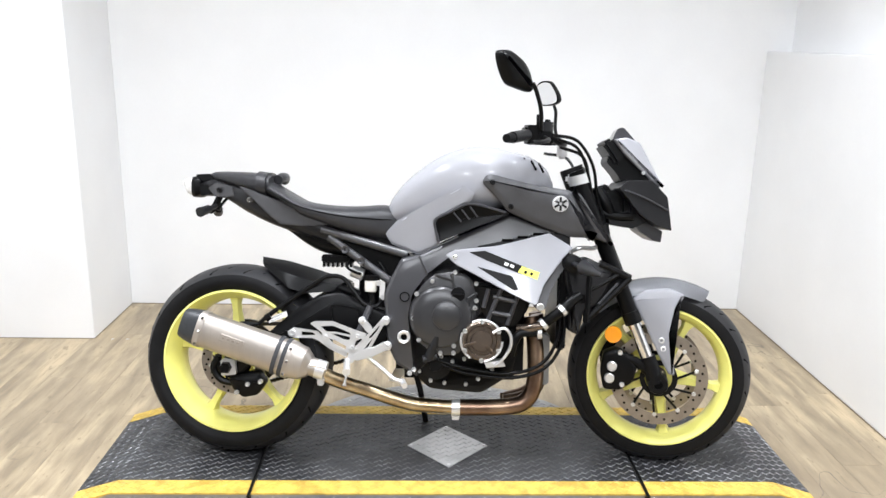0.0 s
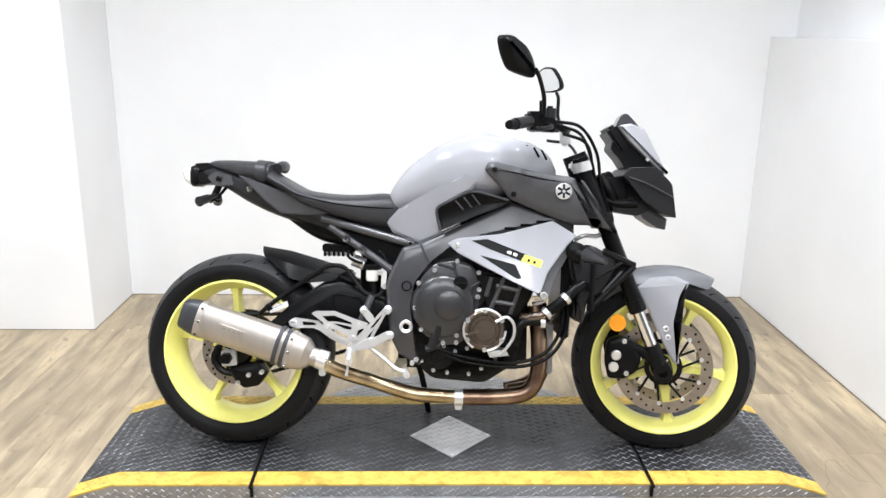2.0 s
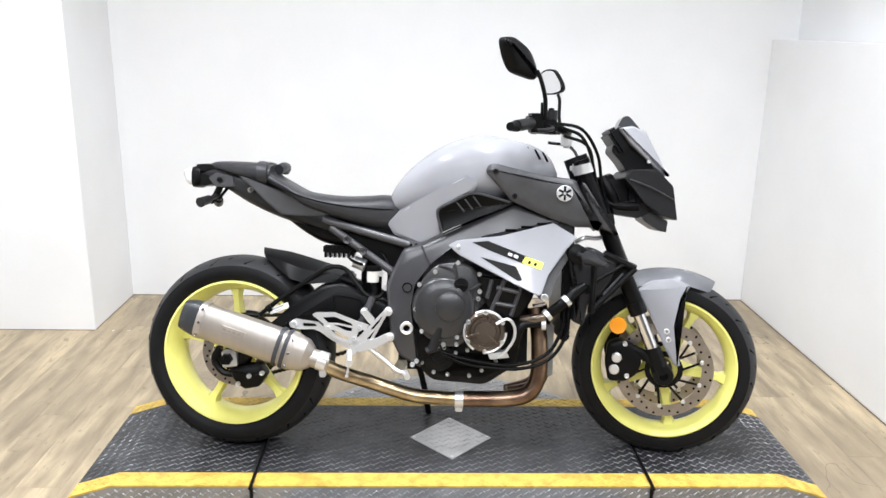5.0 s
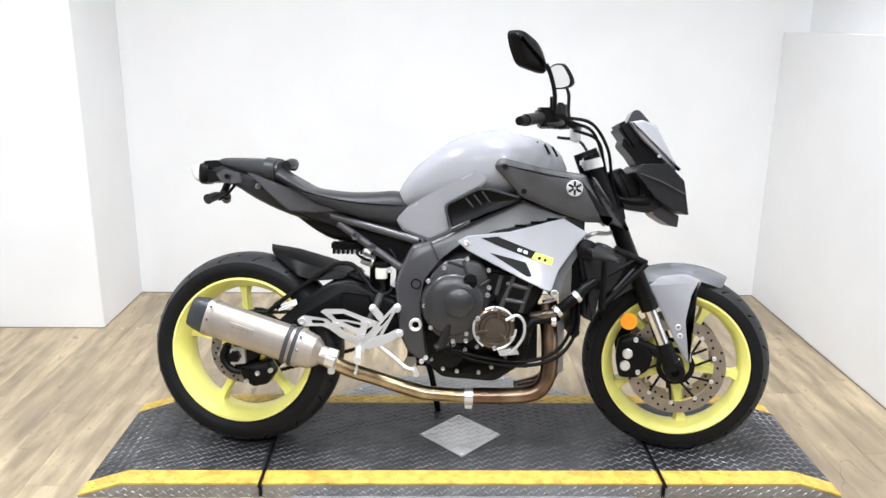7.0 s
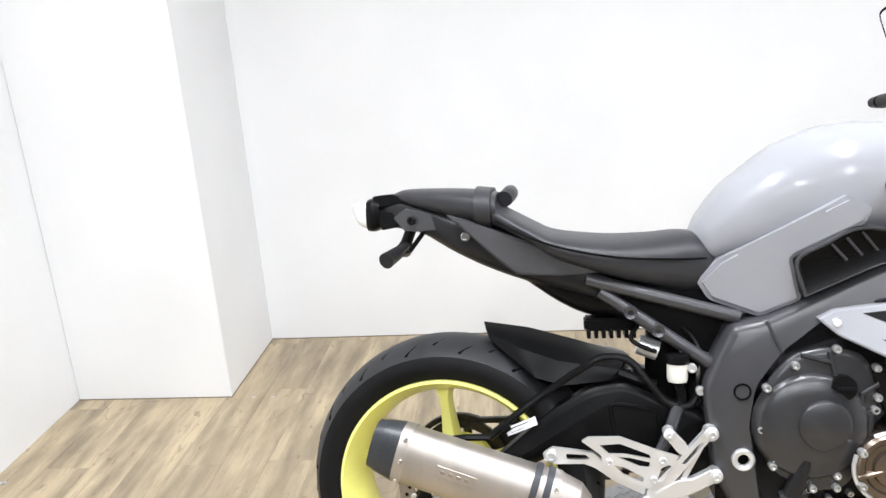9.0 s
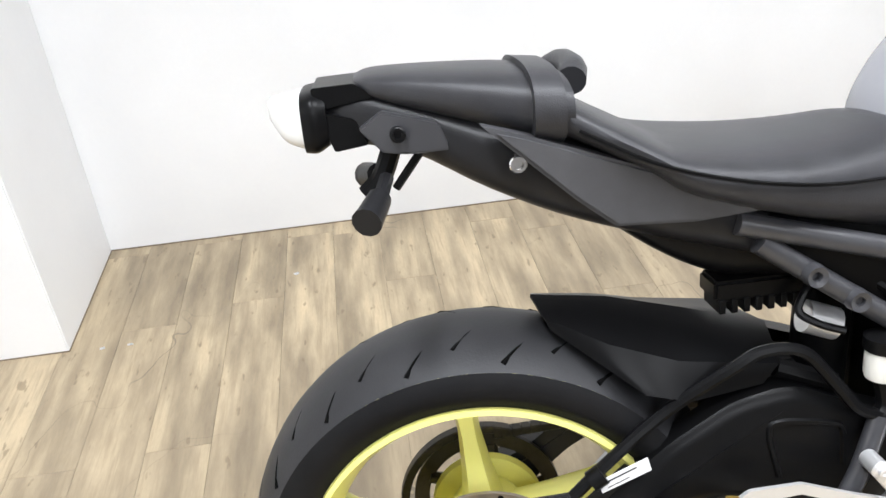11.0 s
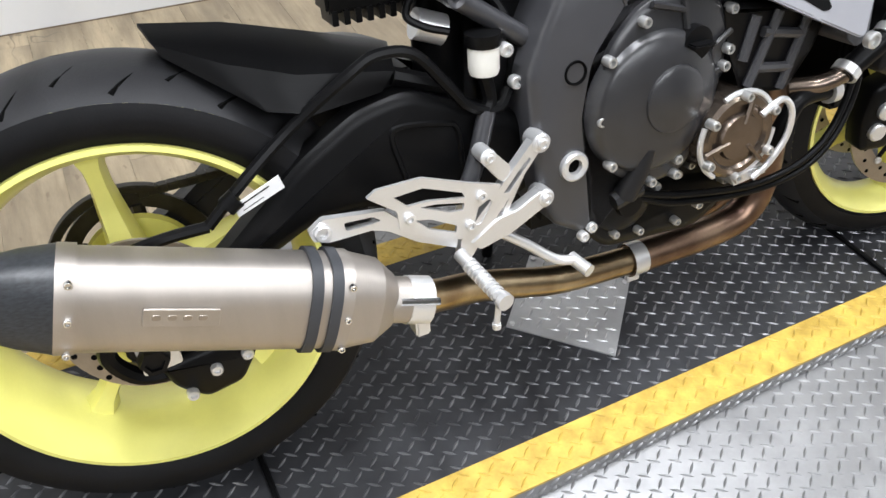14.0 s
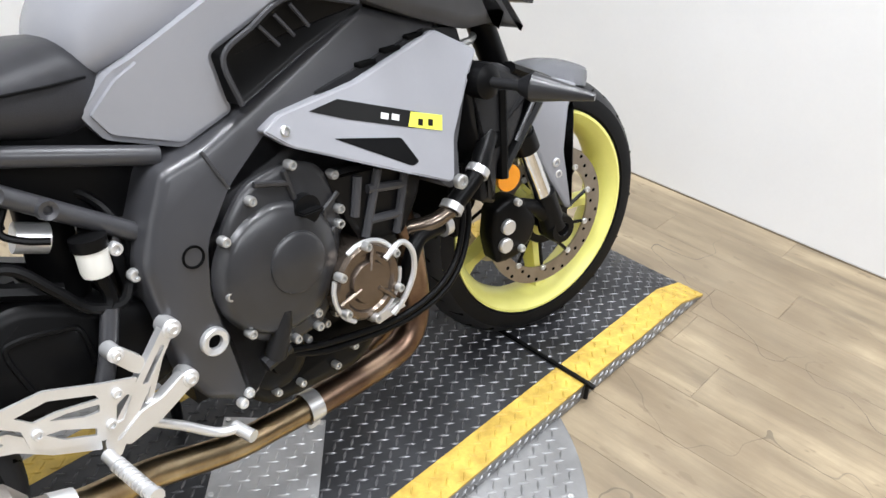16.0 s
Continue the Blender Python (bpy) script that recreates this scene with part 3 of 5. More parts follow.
SET = Matrix.Translation(REAR) @ Matrix.Rotation(radians(-6), 4, "Z") @ Matrix.Translation(-Vector(REAR))
rear = wheel("rear_wheel", REAR, 0.3215, 0.095, 0.241, 5, 96, SET, "rear wheel with wide tyre and yellow rim")
front = wheel("front_wheel", FRONT, 0.305, 0.060, 0.239, 5, 62, True, "front wheel with yellow rim and twin discs")
brake_disc(rear, REAR, -0.062, 0.112, 0.078, SET, 6)
for s in (-1, 1):
    brake_disc(front, FRONT, 0.066 * s, 0.160, 0.122, True)

# rear sprocket and chain on the far side
sx, sy, sz = REAR[0], 0.085, REAR[2]
part("sprocket", join(lathe([(0.108, -0.004), (0.108, 0.004), (0.086, 0.004), (0.086, -0.004)], sx, sy, sz, 60, True),
                      *[tube([(sx + 0.04 * math.cos(a), sy, sz + 0.04 * math.sin(a)), (sx + 0.09 * math.cos(a + 0.2), sy, sz + 0.09 * math.sin(a + 0.2))], 0.010, 6) for a in [2 * math.pi * k / 5 for k in range(5)]]),
     SPROCKET, rear, "oily dark rear sprocket", SET)
bits = []
for k in range(46):
    a = radians(70 + 250 * k / 45)
    bits.append(box(-0.008, 0.008, -0.009, 0.009, -0.006, 0.006, 0.002, 1))
    bits[-1].transform(Matrix.Translation((sx + 0.114 * math.cos(a), sy, sz + 0.114 * math.sin(a))) @ Matrix.Rotation(-(a + math.pi / 2), 4, "Y"))
for z0, z1 in ((0.43, 0.45), (0.21, 0.38)):
    for k in range(42):
        t = k / 41
        bits.append(box(-0.008, 0.008, -0.009, 0.009, -0.006, 0.006, 0.002, 1))
        bits[-1].transform(Matrix.Translation((sx + 0.03 + 0.56 * t, sy, z0 + (z1 - z0) * t)))
part("cush_hub", lathe([(0.03, 0.0), (0.078, 0.0), (0.080, 0.012), (0.03, 0.012)], REAR[0], 0.062, REAR[2], 40, True), FLUO, rear, "yellow sprocket hub", SET)
part("chain", join(*bits), SPROCKET, bike, "oily drive chain")

# ---- frame, swingarm, subframe ----
spar = [(-0.134, 0.689), (-0.072, 0.703), (0.213, 0.839), (0.335, 0.80), (0.40, 0.84), (0.42, 0.78), (0.30, 0.735), (0.124, 0.720), (0.034, 0.690), (-0.038, 0.632), (-0.082, 0.571),
        (-0.094, 0.497), (-0.073, 0.406), (-0.070, 0.304), (-0.142, 0.345), (-0.171, 0.403), (-0.187, 0.569), (-0.166, 0.624)]
frame_body = part("frame", pillow(spar, -0.06, -0.152, 0.014, 0.012, 0.012), FRAME, bike, "matte dark grey aluminium frame spar")
part("frame", pillow([(x, z) for x, z in spar], 0.125, 0.06, 0.014, 0.0, 0.012), FRAME, bike, "matte dark grey aluminium frame spar")
part("weld_seam", tube([(-0.075, -0.163, 0.700), (-0.06, -0.165, 0.665), (-0.047, -0.163, 0.640)], 0.003, 6), FRAME, frame_body)
part("frame_hole", lathe([(0, 0.012), (0.012, 0.012), (0.013, 0), (0.016, -0.002), (0.017, 0.004)], -0.119, -0.165, 0.566, 24), GROOVE, frame_body)
nut = lathe([(0.010, 0.008), (0.011, -0.006), (0.018, -0.008), (0.021, -0.006), (0.0215, 0.004)], -0.119, -0.165, 0.436, 30)
part("pivot_nut", nut, SILVER, frame_body, "castellated aluminium pivot nut")
part("pivot_bore", lathe([(0, 0), (0.0105, 0)], -0.119, -0.164, 0.436, 20), GROOVE, frame_body)
for x, z in ((-0.085, 0.330), (-0.098, 0.318)):
    part("frame_bolt", bolt(x, -0.165, z, 0.008), SILVER, frame_body)
part("engine_core", box(-0.15, 0.28, -0.085, 0.10, 0.28, 0.66, 0.03), ENGINE, bike, "black engine cases")

arm = [(-0.72, 0.335), (-0.735, 0.305), (-0.70, 0.285), (-0.655, 0.295), (-0.552, 0.385), (-0.47, 0.425), (-0.405, 0.430), (-0.330, 0.405), (-0.20, 0.38), (-0.14, 0.40), (-0.14, 0.49), (-0.20, 0.52),
       (-0.258, 0.540), (-0.332, 0.573), (-0.40, 0.560), (-0.479, 0.512), (-0.60, 0.405)]
swing = part("swingarm", pillow(arm, -0.085, -0.114, 0.016, 0.010, 0.02), BLACK, bike, "satin black aluminium swingarm")
part("swingarm", pillow(arm, 0.13, 0.095, 0.016, 0.0, 0.02), PLASTIC, bike, "satin black aluminium swingarm")
part("swingarm_bridge", box(-0.36, -0.20, -0.10, 0.11, 0.41, 0.52, 0.02), BLACK, swing)
part("recess_edge", tube([(x, -0.124, z) for x, z in ((-0.345, 0.455), (-0.360, 0.515), (-0.348, 0.530), (-0.29, 0.522), (-0.27, 0.510), (-0.265, 0.46))], 0.004, 6), BLACK, swing)
lab = part("sticker", plate([(-0.563, 0.466), (-0.568, 0.482), (-0.508, 0.507), (-0.503, 0.490)], -0.1265, -0.1285, 0), PAPER, swing, "white paper label with small print")
part("print", plate([(-0.5585, 0.4800), (-0.5592, 0.4814), (-0.522, 0.4972), (-0.5213, 0.4958)], -0.1280, -0.1289, 0), INK, lab)
part("print", plate([(-0.556, 0.4728), (-0.5564, 0.4736), (-0.530, 0.4848), (-0.5296, 0.4840)], -0.1280, -0.1289, 0), INK, lab)
adj = part("axle_plate", plate([(-0.720, 0.342), (-0.716, 0.290), (-0.668, 0.296), (-0.672, 0.345)], -0.10, -0.143, 0.003, 0.004), SILVER, bike, "bright chain adjuster block with axle nut")
part("axle_nut", join(lathe([(0.010, 0), (0.012, -0.016), (0.018, -0.016), (0.020, -0.004), (0.020, 0.004)], -0.700, -0.146, 0.320, 6), lathe([(0, -0.012), (0.0115, -0.012)], -0.70, -0.146, 0.32, 16)), ENGINE, adj)
rc = part("rear_caliper", pillow([(-0.700, 0.285), (-0.66, 0.292), (-0.60, 0.30), (-0.575, 0.265), (-0.60, 0.225), (-0.65, 0.215), (-0.685, 0.245)], -0.07, -0.118, 0.01, 0.01, 0.01), BLACK, bike, "black rear brake caliper")
for x, z in ((-0.632, 0.262), (-0.590, 0.272), (-0.668, 0.235)):
    part("caliper_bolt", bolt(x, -0.131, z, 0.008), SILVER, rc)
part("caliper_bracket", tube([(-0.735, -0.105, 0.35), (-0.752, -0.105, 0.31), (-0.725, -0.105, 0.270), (-0.68, -0.105, 0.26)], 0.012, 8), BLACK, rc)

for s in (-1, 1):
    for p, q, r in (((-0.40, 0.777), (-0.115, 0.700), 0.0135), ((-0.375, 0.752), (-0.165, 0.608), 0.013)):
        part("subframe_tube", tube([(p[0], 0.105 * s, p[1]), (q[0], 0.12 * s, q[1])], r, 14), FRAME, bike, "grey steel subframe tube")
for x, z in ((-0.318, 0.713), (-0.266, 0.677)):
    part("boss", lathe([(0.005, 0.0), (0.006, -0.010), (0.012, -0.012), (0.014, 0.0)], x, -0.121, z, 16), FRAME, bike)
part("inner_guard", plate([(-0.42, 0.79), (-0.16, 0.75), (-0.10, 0.69), (-0.16, 0.62), (-0.25, 0.655), (-0.36, 0.735)], 0.07, -0.085, 0.004, 0.01), BLACK, bike, "black plastic inner guard")

# ---- engine, right side ----
gear = [(-0.094, 0.52), (-0.075, 0.592), (-0.03, 0.640), (0.035, 0.652), (0.09, 0.640), (0.120, 0.585), (0.115, 0.52), (0.095, 0.44), (0.06, 0.385), (0.0, 0.378), (-0.06, 0.41), (-0.09, 0.46)]
engine = part("crankcase", pillow([(-0.105, 0.50), (-0.085, 0.61), (-0.03, 0.665), (0.10, 0.66), (0.16, 0.60), (0.235, 0.545), (0.262, 0.43), (0.235, 0.315), (0.137, 0.250), (-0.035, 0.262), (-0.075, 0.30), (-0.07, 0.40)], 0.10, -0.130, 0.02, 0.01, 0.02), ENGINE, bike, "black engine crankcase")
cov = part("clutch_cover", pillow(gear, -0.11, -0.172, 0.012, 0.006, 0.02), COVER, engine, "satin black round clutch cover")
part("cover_dome", lathe([(0.104, 0.01), (0.098, -0.010), (0.090, -0.016), (0.060, -0.022), (0.0, -0.024)], 0.0, -0.174, 0.505, 56), COVER, cov)
part("cover_boss", lathe([(0.050, 0.01), (0.046, -0.004), (0.041, -0.007), (0.0, -0.008)], 0.018, -0.196, 0.512, 40), COVER, cov)
for p, q, u, v in ((0.03, 0.645, 0.04, 0.60), (0.115, 0.585, 0.085, 0.565), (0.118, 0.535, 0.09, 0.53), (0.105, 0.475, 0.085, 0.49), (-0.02, 0.64, 0.035, 0.625), (0.085, 0.565, 0.09, 0.50)):
    part("rib", tube([(p, -0.181, q), (u, -0.181, v)], 0.0045, 6), COVER, cov)
part("filler_cap", join(lathe([(0.024, 0.02), (0.023, -0.004), (0.0, -0.004)], 0.052, -0.188, 0.580, 24), box(0.034, 0.070, -0.208, -0.190, 0.577, 0.583, 0.002)), ENGINE, cov, "black oil filler cap")
for x, z in ((0.042, 0.650), (-0.030, 0.620), (-0.080, 0.578), (-0.090, 0.500), (-0.070, 0.430), (-0.017, 0.404), (0.110, 0.615), (0.112, 0.560), (0.108, 0.537), (0.043, 0.413), (0.042, 0.390), (0.000, 0.388)):
    part("cover_bolt", bolt(x, -0.182, z, 0.0074, 0.008), BRIGHT, cov, "bright socket bolt")
ig = part("ignition_cover", lathe([(0.066, 0.07), (0.064, -0.008), (0.058, -0.014), (0.050, -0.014), (0.046, -0.009), (0.036, -0.009), (0.033, -0.016), (0.0, -0.017)], 0.131, -0.195, 0.435, 44), BRONZE, engine, "bronze-tinted round engine cover")
for k in range(3):
    part("cover_ring", tube([(0.131 + 0.066 * math.cos(radians(38 + 120 * k + 16 * i)), -0.203, 0.435 + 0.066 * math.sin(radians(38 + 120 * k + 16 * i))) for i in range(6)], 0.0042, 8, 2), SILVER, ig, "polished edge ring")
for k in range(6):
    a = radians(30 + 60 * k)
    part("cover_bolt", bolt(0.131 + 0.062 * math.cos(a), -0.210, 0.435 + 0.062 * math.sin(a), 0.0072, 0.009), BRIGHT, ig)
for k in range(3):
    a = radians(75 + 120 * k)
    part("rib", tube([(0.131 + 0.020 * math.cos(a), -0.210, 0.435 + 0.020 * math.sin(a)), (0.131 + 0.062 * math.cos(a), -0.209, 0.435 + 0.062 * math.sin(a))], 0.0045, 6), BRONZE, ig)
part("pipe", tube([(0.165, -0.21, 0.462), (0.200, -0.21, 0.478), (0.222, -0.21, 0.455), (0.222, -0.208, 0.415), (0.20, -0.205, 0.378), (0.175, -0.20, 0.355)], 0.005, 8), SILVER, engine, "bright aluminium oil pipe")
part("pipe_bracket", plate([(0.14, 0.365), (0.20, 0.37), (0.21, 0.352), (0.15, 0.345)], -0.15, -0.195, 0.003), SILVER, engine)
part("cylinder_block", pillow([(0.10, 0.62), (0.30, 0.60), (0.275, 0.53), (0.235, 0.475), (0.15, 0.485), (0.115, 0.56)], 0.08, -0.178, 0.012, 0.006, 0.01), ENGINE, engine, "black cylinder block")
for a, b, c, d in ((0.190, 0.60, 0.150, 0.500), (0.245, 0.585, 0.212, 0.485), (0.15, 0.60, 0.135, 0.54), (0.165, 0.575, 0.24, 0.56), (0.16, 0.525, 0.225, 0.515)):
    part("block_rib", tube([(a, -0.188, b), (c, -0.188, d)], 0.0075, 8), FRAME, engine)
low = part("lower_case", pillow([(-0.08, 0.385), (0.02, 0.395), (0.10, 0.375), (0.21, 0.36), (0.225, 0.31), (0.14, 0.255), (-0.02, 0.262), (-0.06, 0.30)], 0.09, -0.128, 0.02, 0.012, 0.02), ENGINE, engine, "black sump casing")
part("water_pump", lathe([(0.055, 0.03), (0.052, -0.004), (0.040, -0.012), (0.022, -0.014), (0.02, -0.022), (0.0, -0.022)], -0.015, -0.140, 0.345, 32), ENGINE, engine)
part("sensor", join(tube([(-0.035, -0.172, 0.372), (-0.022, -0.182, 0.41), (-0.012, -0.186, 0.445)], (0.018, 0.012), 10), tube([(-0.055, -0.172, 0.365), (-0.01, -0.172, 0.378)], 0.013, 8)), PLASTIC, engine, "dark grey speed sensor and hose joint")
for x, z in ((-0.068, 0.322), (-0.040, 0.405), (0.003, 0.372), (0.040, 0.355), (0.078, 0.365), (0.10, 0.375), (0.015, 0.285), (0.085, 0.282), (-0.03, 0.292), (-0.055, 0.352), (0.125, 0.30), (0.170, 0.332)):
    part("case_bolt", bolt(x, -0.147, z, 0.0066, 0.007), BRIGHT, engine)
for pts, r, mt in (
        ([(0.322, -0.202, 0.489), (0.285, -0.195, 0.478), (0.25, -0.17, 0.472)], 0.0145, BRONZE),
        ([(0.440, -0.190, 0.585), (0.408, -0.205, 0.565), (0.380, -0.213, 0.538), (0.320, -0.203, 0.489)], 0.0175, BLACK),
        ([(0.325, -0.190, 0.462), (0.26, -0.190, 0.460), (0.235, -0.19, 0.43), (0.225, -0.18, 0.385)], 0.014, BLACK),
        ([(0.385, -0.165, 0.54), (0.375, -0.175, 0.44), (0.325, -0.18, 0.36), (0.22, -0.175, 0.325), (0.08, -0.165, 0.338), (-0.01, -0.160, 0.362)], 0.0058, BLACK),
        ([(0.398, -0.160, 0.54), (0.392, -0.172, 0.43), (0.335, -0.178, 0.345), (0.23, -0.172, 0.312), (0.08, -0.16, 0.322), (0.0, -0.156, 0.350)], 0.0058, BLACK)):
    part("hose", tube(pts, r, 10), mt, engine, "black rubber hose" if mt is BLACK else "bronze metal water pipe")
for p, d in (((0.383, -0.213, 0.540), (0.75, 0.1, 0.65)), ((0.325, -0.203, 0.492), (0.75, 0.1, 0.65)), ((0.315, -0.190, 0.462), (1, 0, 0.05))):
    v = Vector(d).normalized() * 0.007
    part("hose_clamp", tube([Vector(p) - v, Vector(p) + v], 0.0205, 14), SILVER, engine, "bright hose clamp")

# ---- exhaust ----
exhaust = part("exhaust", tube([(0.300, -0.075, 0.50), (0.316, -0.085, 0.40), (0.316, -0.09, 0.28), (0.285, -0.09, 0.215), (0.21, -0.09, 0.195), (0.045, -0.09, 0.190)], 0.0275, 18), GOLD, bike, "heat-tinted steel exhaust headers")
for dy in (-0.02, 0.04):
    part("header_pipe", tube([(0.325, dy, 0.50), (0.345, dy, 0.40), (0.342, dy, 0.28), (0.305, dy, 0.222), (0.22, dy * 0.6 - 0.02, 0.20)], 0.022, 14), GOLD, exhaust)
part("link_pipe", tube([(0.05, -0.09, 0.190), (-0.02, -0.092, 0.194), (-0.105, -0.095, 0.203), (-0.238, -0.11, 0.246), (-0.33, -0.15, 0.284), (-0.395, -0.185, 0.322)], 0.0235, 18), LINK, exhaust, "gold-tinted steel link pipe")
part("pipe_clamp", join(lathe([(0.0285, -0.014), (0.029, 0.014)], 0, 0, 0, 18), box(-0.006, 0.006, -0.012, 0.012, -0.042, -0.028, 0.002)), SILVER, exhaust).matrix_local = pose(0.055, -0.09, 0.190, 0, 0, 90)
c0, c1 = Vector((-0.778, -0.183, 0.456)), Vector((-0.447, -0.205, 0.353))
axis = (c1 - c0).normalized()


def can_piece(t0, t1, r0, r1, grow=0.0, n=40):
    """A stretch of the oval silencer between t0 and t1 (metres along its axis)."""
    side = axis.cross(Vector((0, 1, 0))).normalized()
    up = side.cross(axis).normalized()
    bm = bmesh.new()
    rings = []
    for t, r in ((t0, r0), (t1, r1)):
        o = c0 + axis * t
        ring = []
        for k in range(n):
            a = 2 * math.pi * k / n
            ca, sa = math.cos(a), math.sin(a)
            e = 2 / 2.7
            ring.append(bm.verts.new(o + side * (r + grow) * math.copysign(abs(ca) ** e, ca) + up * (r + grow) * 0.80 * math.copysign(abs(sa) ** e, sa)))
        rings.append(ring)
    for k in range(n):
        bm.faces.new((rings[0][k], rings[0][(k + 1) % n], rings[1][(k + 1) % n], rings[1][k]))
    bm.faces.new(rings[0])
    bm.faces.new(rings[1])
    return bm


LEN = (c1 - c0).length
silencer = part("silencer", can_piece(0, LEN - 0.03, 0.0565, 0.0585), TITAN, exhaust, "brushed titanium silencer with carbon tip")
part("end_cone", join(can_piece(LEN - 0.03, LEN + 0.012, 0.0595, 0.052), can_piece(LEN + 0.012, LEN + 0.035, 0.052, 0.034)), TITAN, exhaust, "brushed titanium end cone")
part("silencer_tip", join(can_piece(-0.030, 0.006, 0.052, 0.0588), can_piece(-0.050, -0.030, 0.046, 0.052)), CARBON, exhaust, "black carbon-fibre end cap")
part("rivet_band", can_piece(0.004, 0.024, 0.058, 0.058, 0.0012), TITAN, exhaust)
part("rivet_band", can_piece(LEN - 0.045, LEN - 0.028, 0.060, 0.060, 0.0012), TITAN, exhaust)
for t in (0.268, 0.292):
    part("mount_strap", can_piece(t, t + 0.013, 0.060, 0.060, 0.003), STRAP, exhaust, "dark rubber-lined mounting strap")
side_up = axis.cross(Vector((0, 1, 0))).normalized()


def on_can(t0, t1, u0, u1, lift):
    """A flat piece on the near flank of the silencer."""
    q = [c0 + axis * t + side_up * u for t, u in ((t0, u0), (t1, u0), (t1, u1), (t0, u1))]
    y = sum(v.y for v in q) / 4 - 0.0484
    return plate([(v.x, v.z) for v in q], y + 0.002, y - lift, 0.0006, 0.003, 1, (axis.y / axis.x, 0))


badge_plate = part("badge_plate", on_can(0.085, 0.165, -0.006, 0.016, 0.0012), TITAN, silencer, "embossed titanium badge plate")
for k in range(4):
    part("print", on_can(0.094 + 0.016 * k, 0.104 + 0.016 * k, 0.002, 0.009, 0.0017), DISC, badge_plate)
for t in (0.014, LEN - 0.036):
    for u in (-0.042, 0.0, 0.042):
        p = c0 + axis * t + side_up * u
        part("rivet", bolt(p.x, p.y - 0.0495 + abs(u) * 0.08, p.z, 0.0045, 0.003), CHROME, exhaust)
neck = c0 + axis * (LEN + 0.03)
part("inlet_neck", tube([neck, neck + axis * 0.035], 0.030, 18), TITAN, exhaust)
part("joint_clamp", tube([neck + axis * 0.026, neck + axis * 0.056], 0.0315, 18), SILVER, exhaust, "bright exhaust clamp")
part("clamp_lug", box(neck.x + 0.03, neck.x + 0.05, neck.y - 0.02, neck.y + 0.008, neck.z - 0.060, neck.z - 0.035, 0.003), SILVER, exhaust)
part("spring", tube([neck + Vector((0.01, -0.028, 0.01)), neck + Vector((0.06, -0.030, -0.005))], 0.005, 8), CHROME, exhaust)

# ---- rear sets ----
YB = -0.172


def bar(x0, z0, x1, z1, w, y=YB, th=0.006):
    d = Vector((x1 - x0, z1 - z0)).normalized()
    nrm = Vector((-d.y, d.x)) * w / 2
    return plate([(x0 + nrm.x, z0 + nrm.y), (x1 + nrm.x, z1 + nrm.y), (x1 - nrm.x, z1 - nrm.y), (x0 - nrm.x, z0 - nrm.y)], y + th, y - th, 0.0015, 0.003)


rearset = part("rearset", holed([(-0.190, 0.495), (-0.177, 0.482), (-0.203, 0.450), (-0.262, 0.378), (-0.284, 0.348), (-0.300, 0.352), (-0.298, 0.378), (-0.228, 0.452)], [[(-0.197, 0.474), (-0.192, 0.470), (-0.226, 0.430), (-0.234, 0.431)]], YB + 0.008, YB - 0.007, 0.003), SILVER, bike, "machined aluminium rearset bracket")
part("arm", plate([(-0.178, 0.422), (-0.166, 0.398), (-0.223, 0.369), (-0.270, 0.357), (-0.285, 0.372), (-0.245, 0.398), (-0.214, 0.403)], YB + 0.007, YB - 0.010, 0.002, 0.005), SILVER, rearset)
part("arm", plate([(-0.264, 0.483), (-0.246, 0.493), (-0.222, 0.467), (-0.222, 0.440), (-0.240, 0.452)], YB + 0.007, YB - 0.006, 0.002, 0.004), SILVER, rearset)
part("arm", bar(-0.232, 0.395, -0.192, 0.470, 0.010, YB + 0.004), SILVER, rearset)
for x, z, r in ((-0.178, 0.489, 0.0135), (-0.171, 0.407, 0.0135), (-0.255, 0.488, 0.011)):
    part("eye", lathe([(0, 0.018), (r, 0.018), (r, -0.008), (r - 0.003, -0.011), (0, -0.011)], x, YB, z, 24), SILVER, rearset)
    part("bolt_head", bolt(x, YB - 0.013, z, r * 0.55, 0.003), SILVER, rearset)


part("heel_guard", holed([(-0.420, 0.475), (-0.407, 0.483), (-0.347, 0.484), (-0.283, 0.460), (-0.238, 0.446), (-0.272, 0.390), (-0.298, 0.382), (-0.340, 0.397), (-0.380, 0.418), (-0.383, 0.447)],
                         [[(-0.386, 0.467), (-0.347, 0.470), (-0.293, 0.449), (-0.290, 0.441), (-0.340, 0.450), (-0.368, 0.450)],
                          [(-0.352, 0.444), (-0.331, 0.443), (-0.291, 0.434), (-0.294, 0.424), (-0.312, 0.426)],
                          [(-0.360, 0.428), (-0.340, 0.424), (-0.303, 0.404), (-0.305, 0.394), (-0.342, 0.410)],
                          [(-0.272, 0.422), (-0.256, 0.430), (-0.251, 0.424), (-0.269, 0.397), (-0.279, 0.397)]], YB - 0.004, YB - 0.009, 0.002), SILVER, rearset, "skeleton aluminium heel guard")
for x, z in ((-0.268, 0.438), (-0.285, 0.400), (-0.368, 0.434)):
    part("guard_bolt", bolt(x, YB - 0.010, z, 0.007, 0.005), SILVER, rearset)
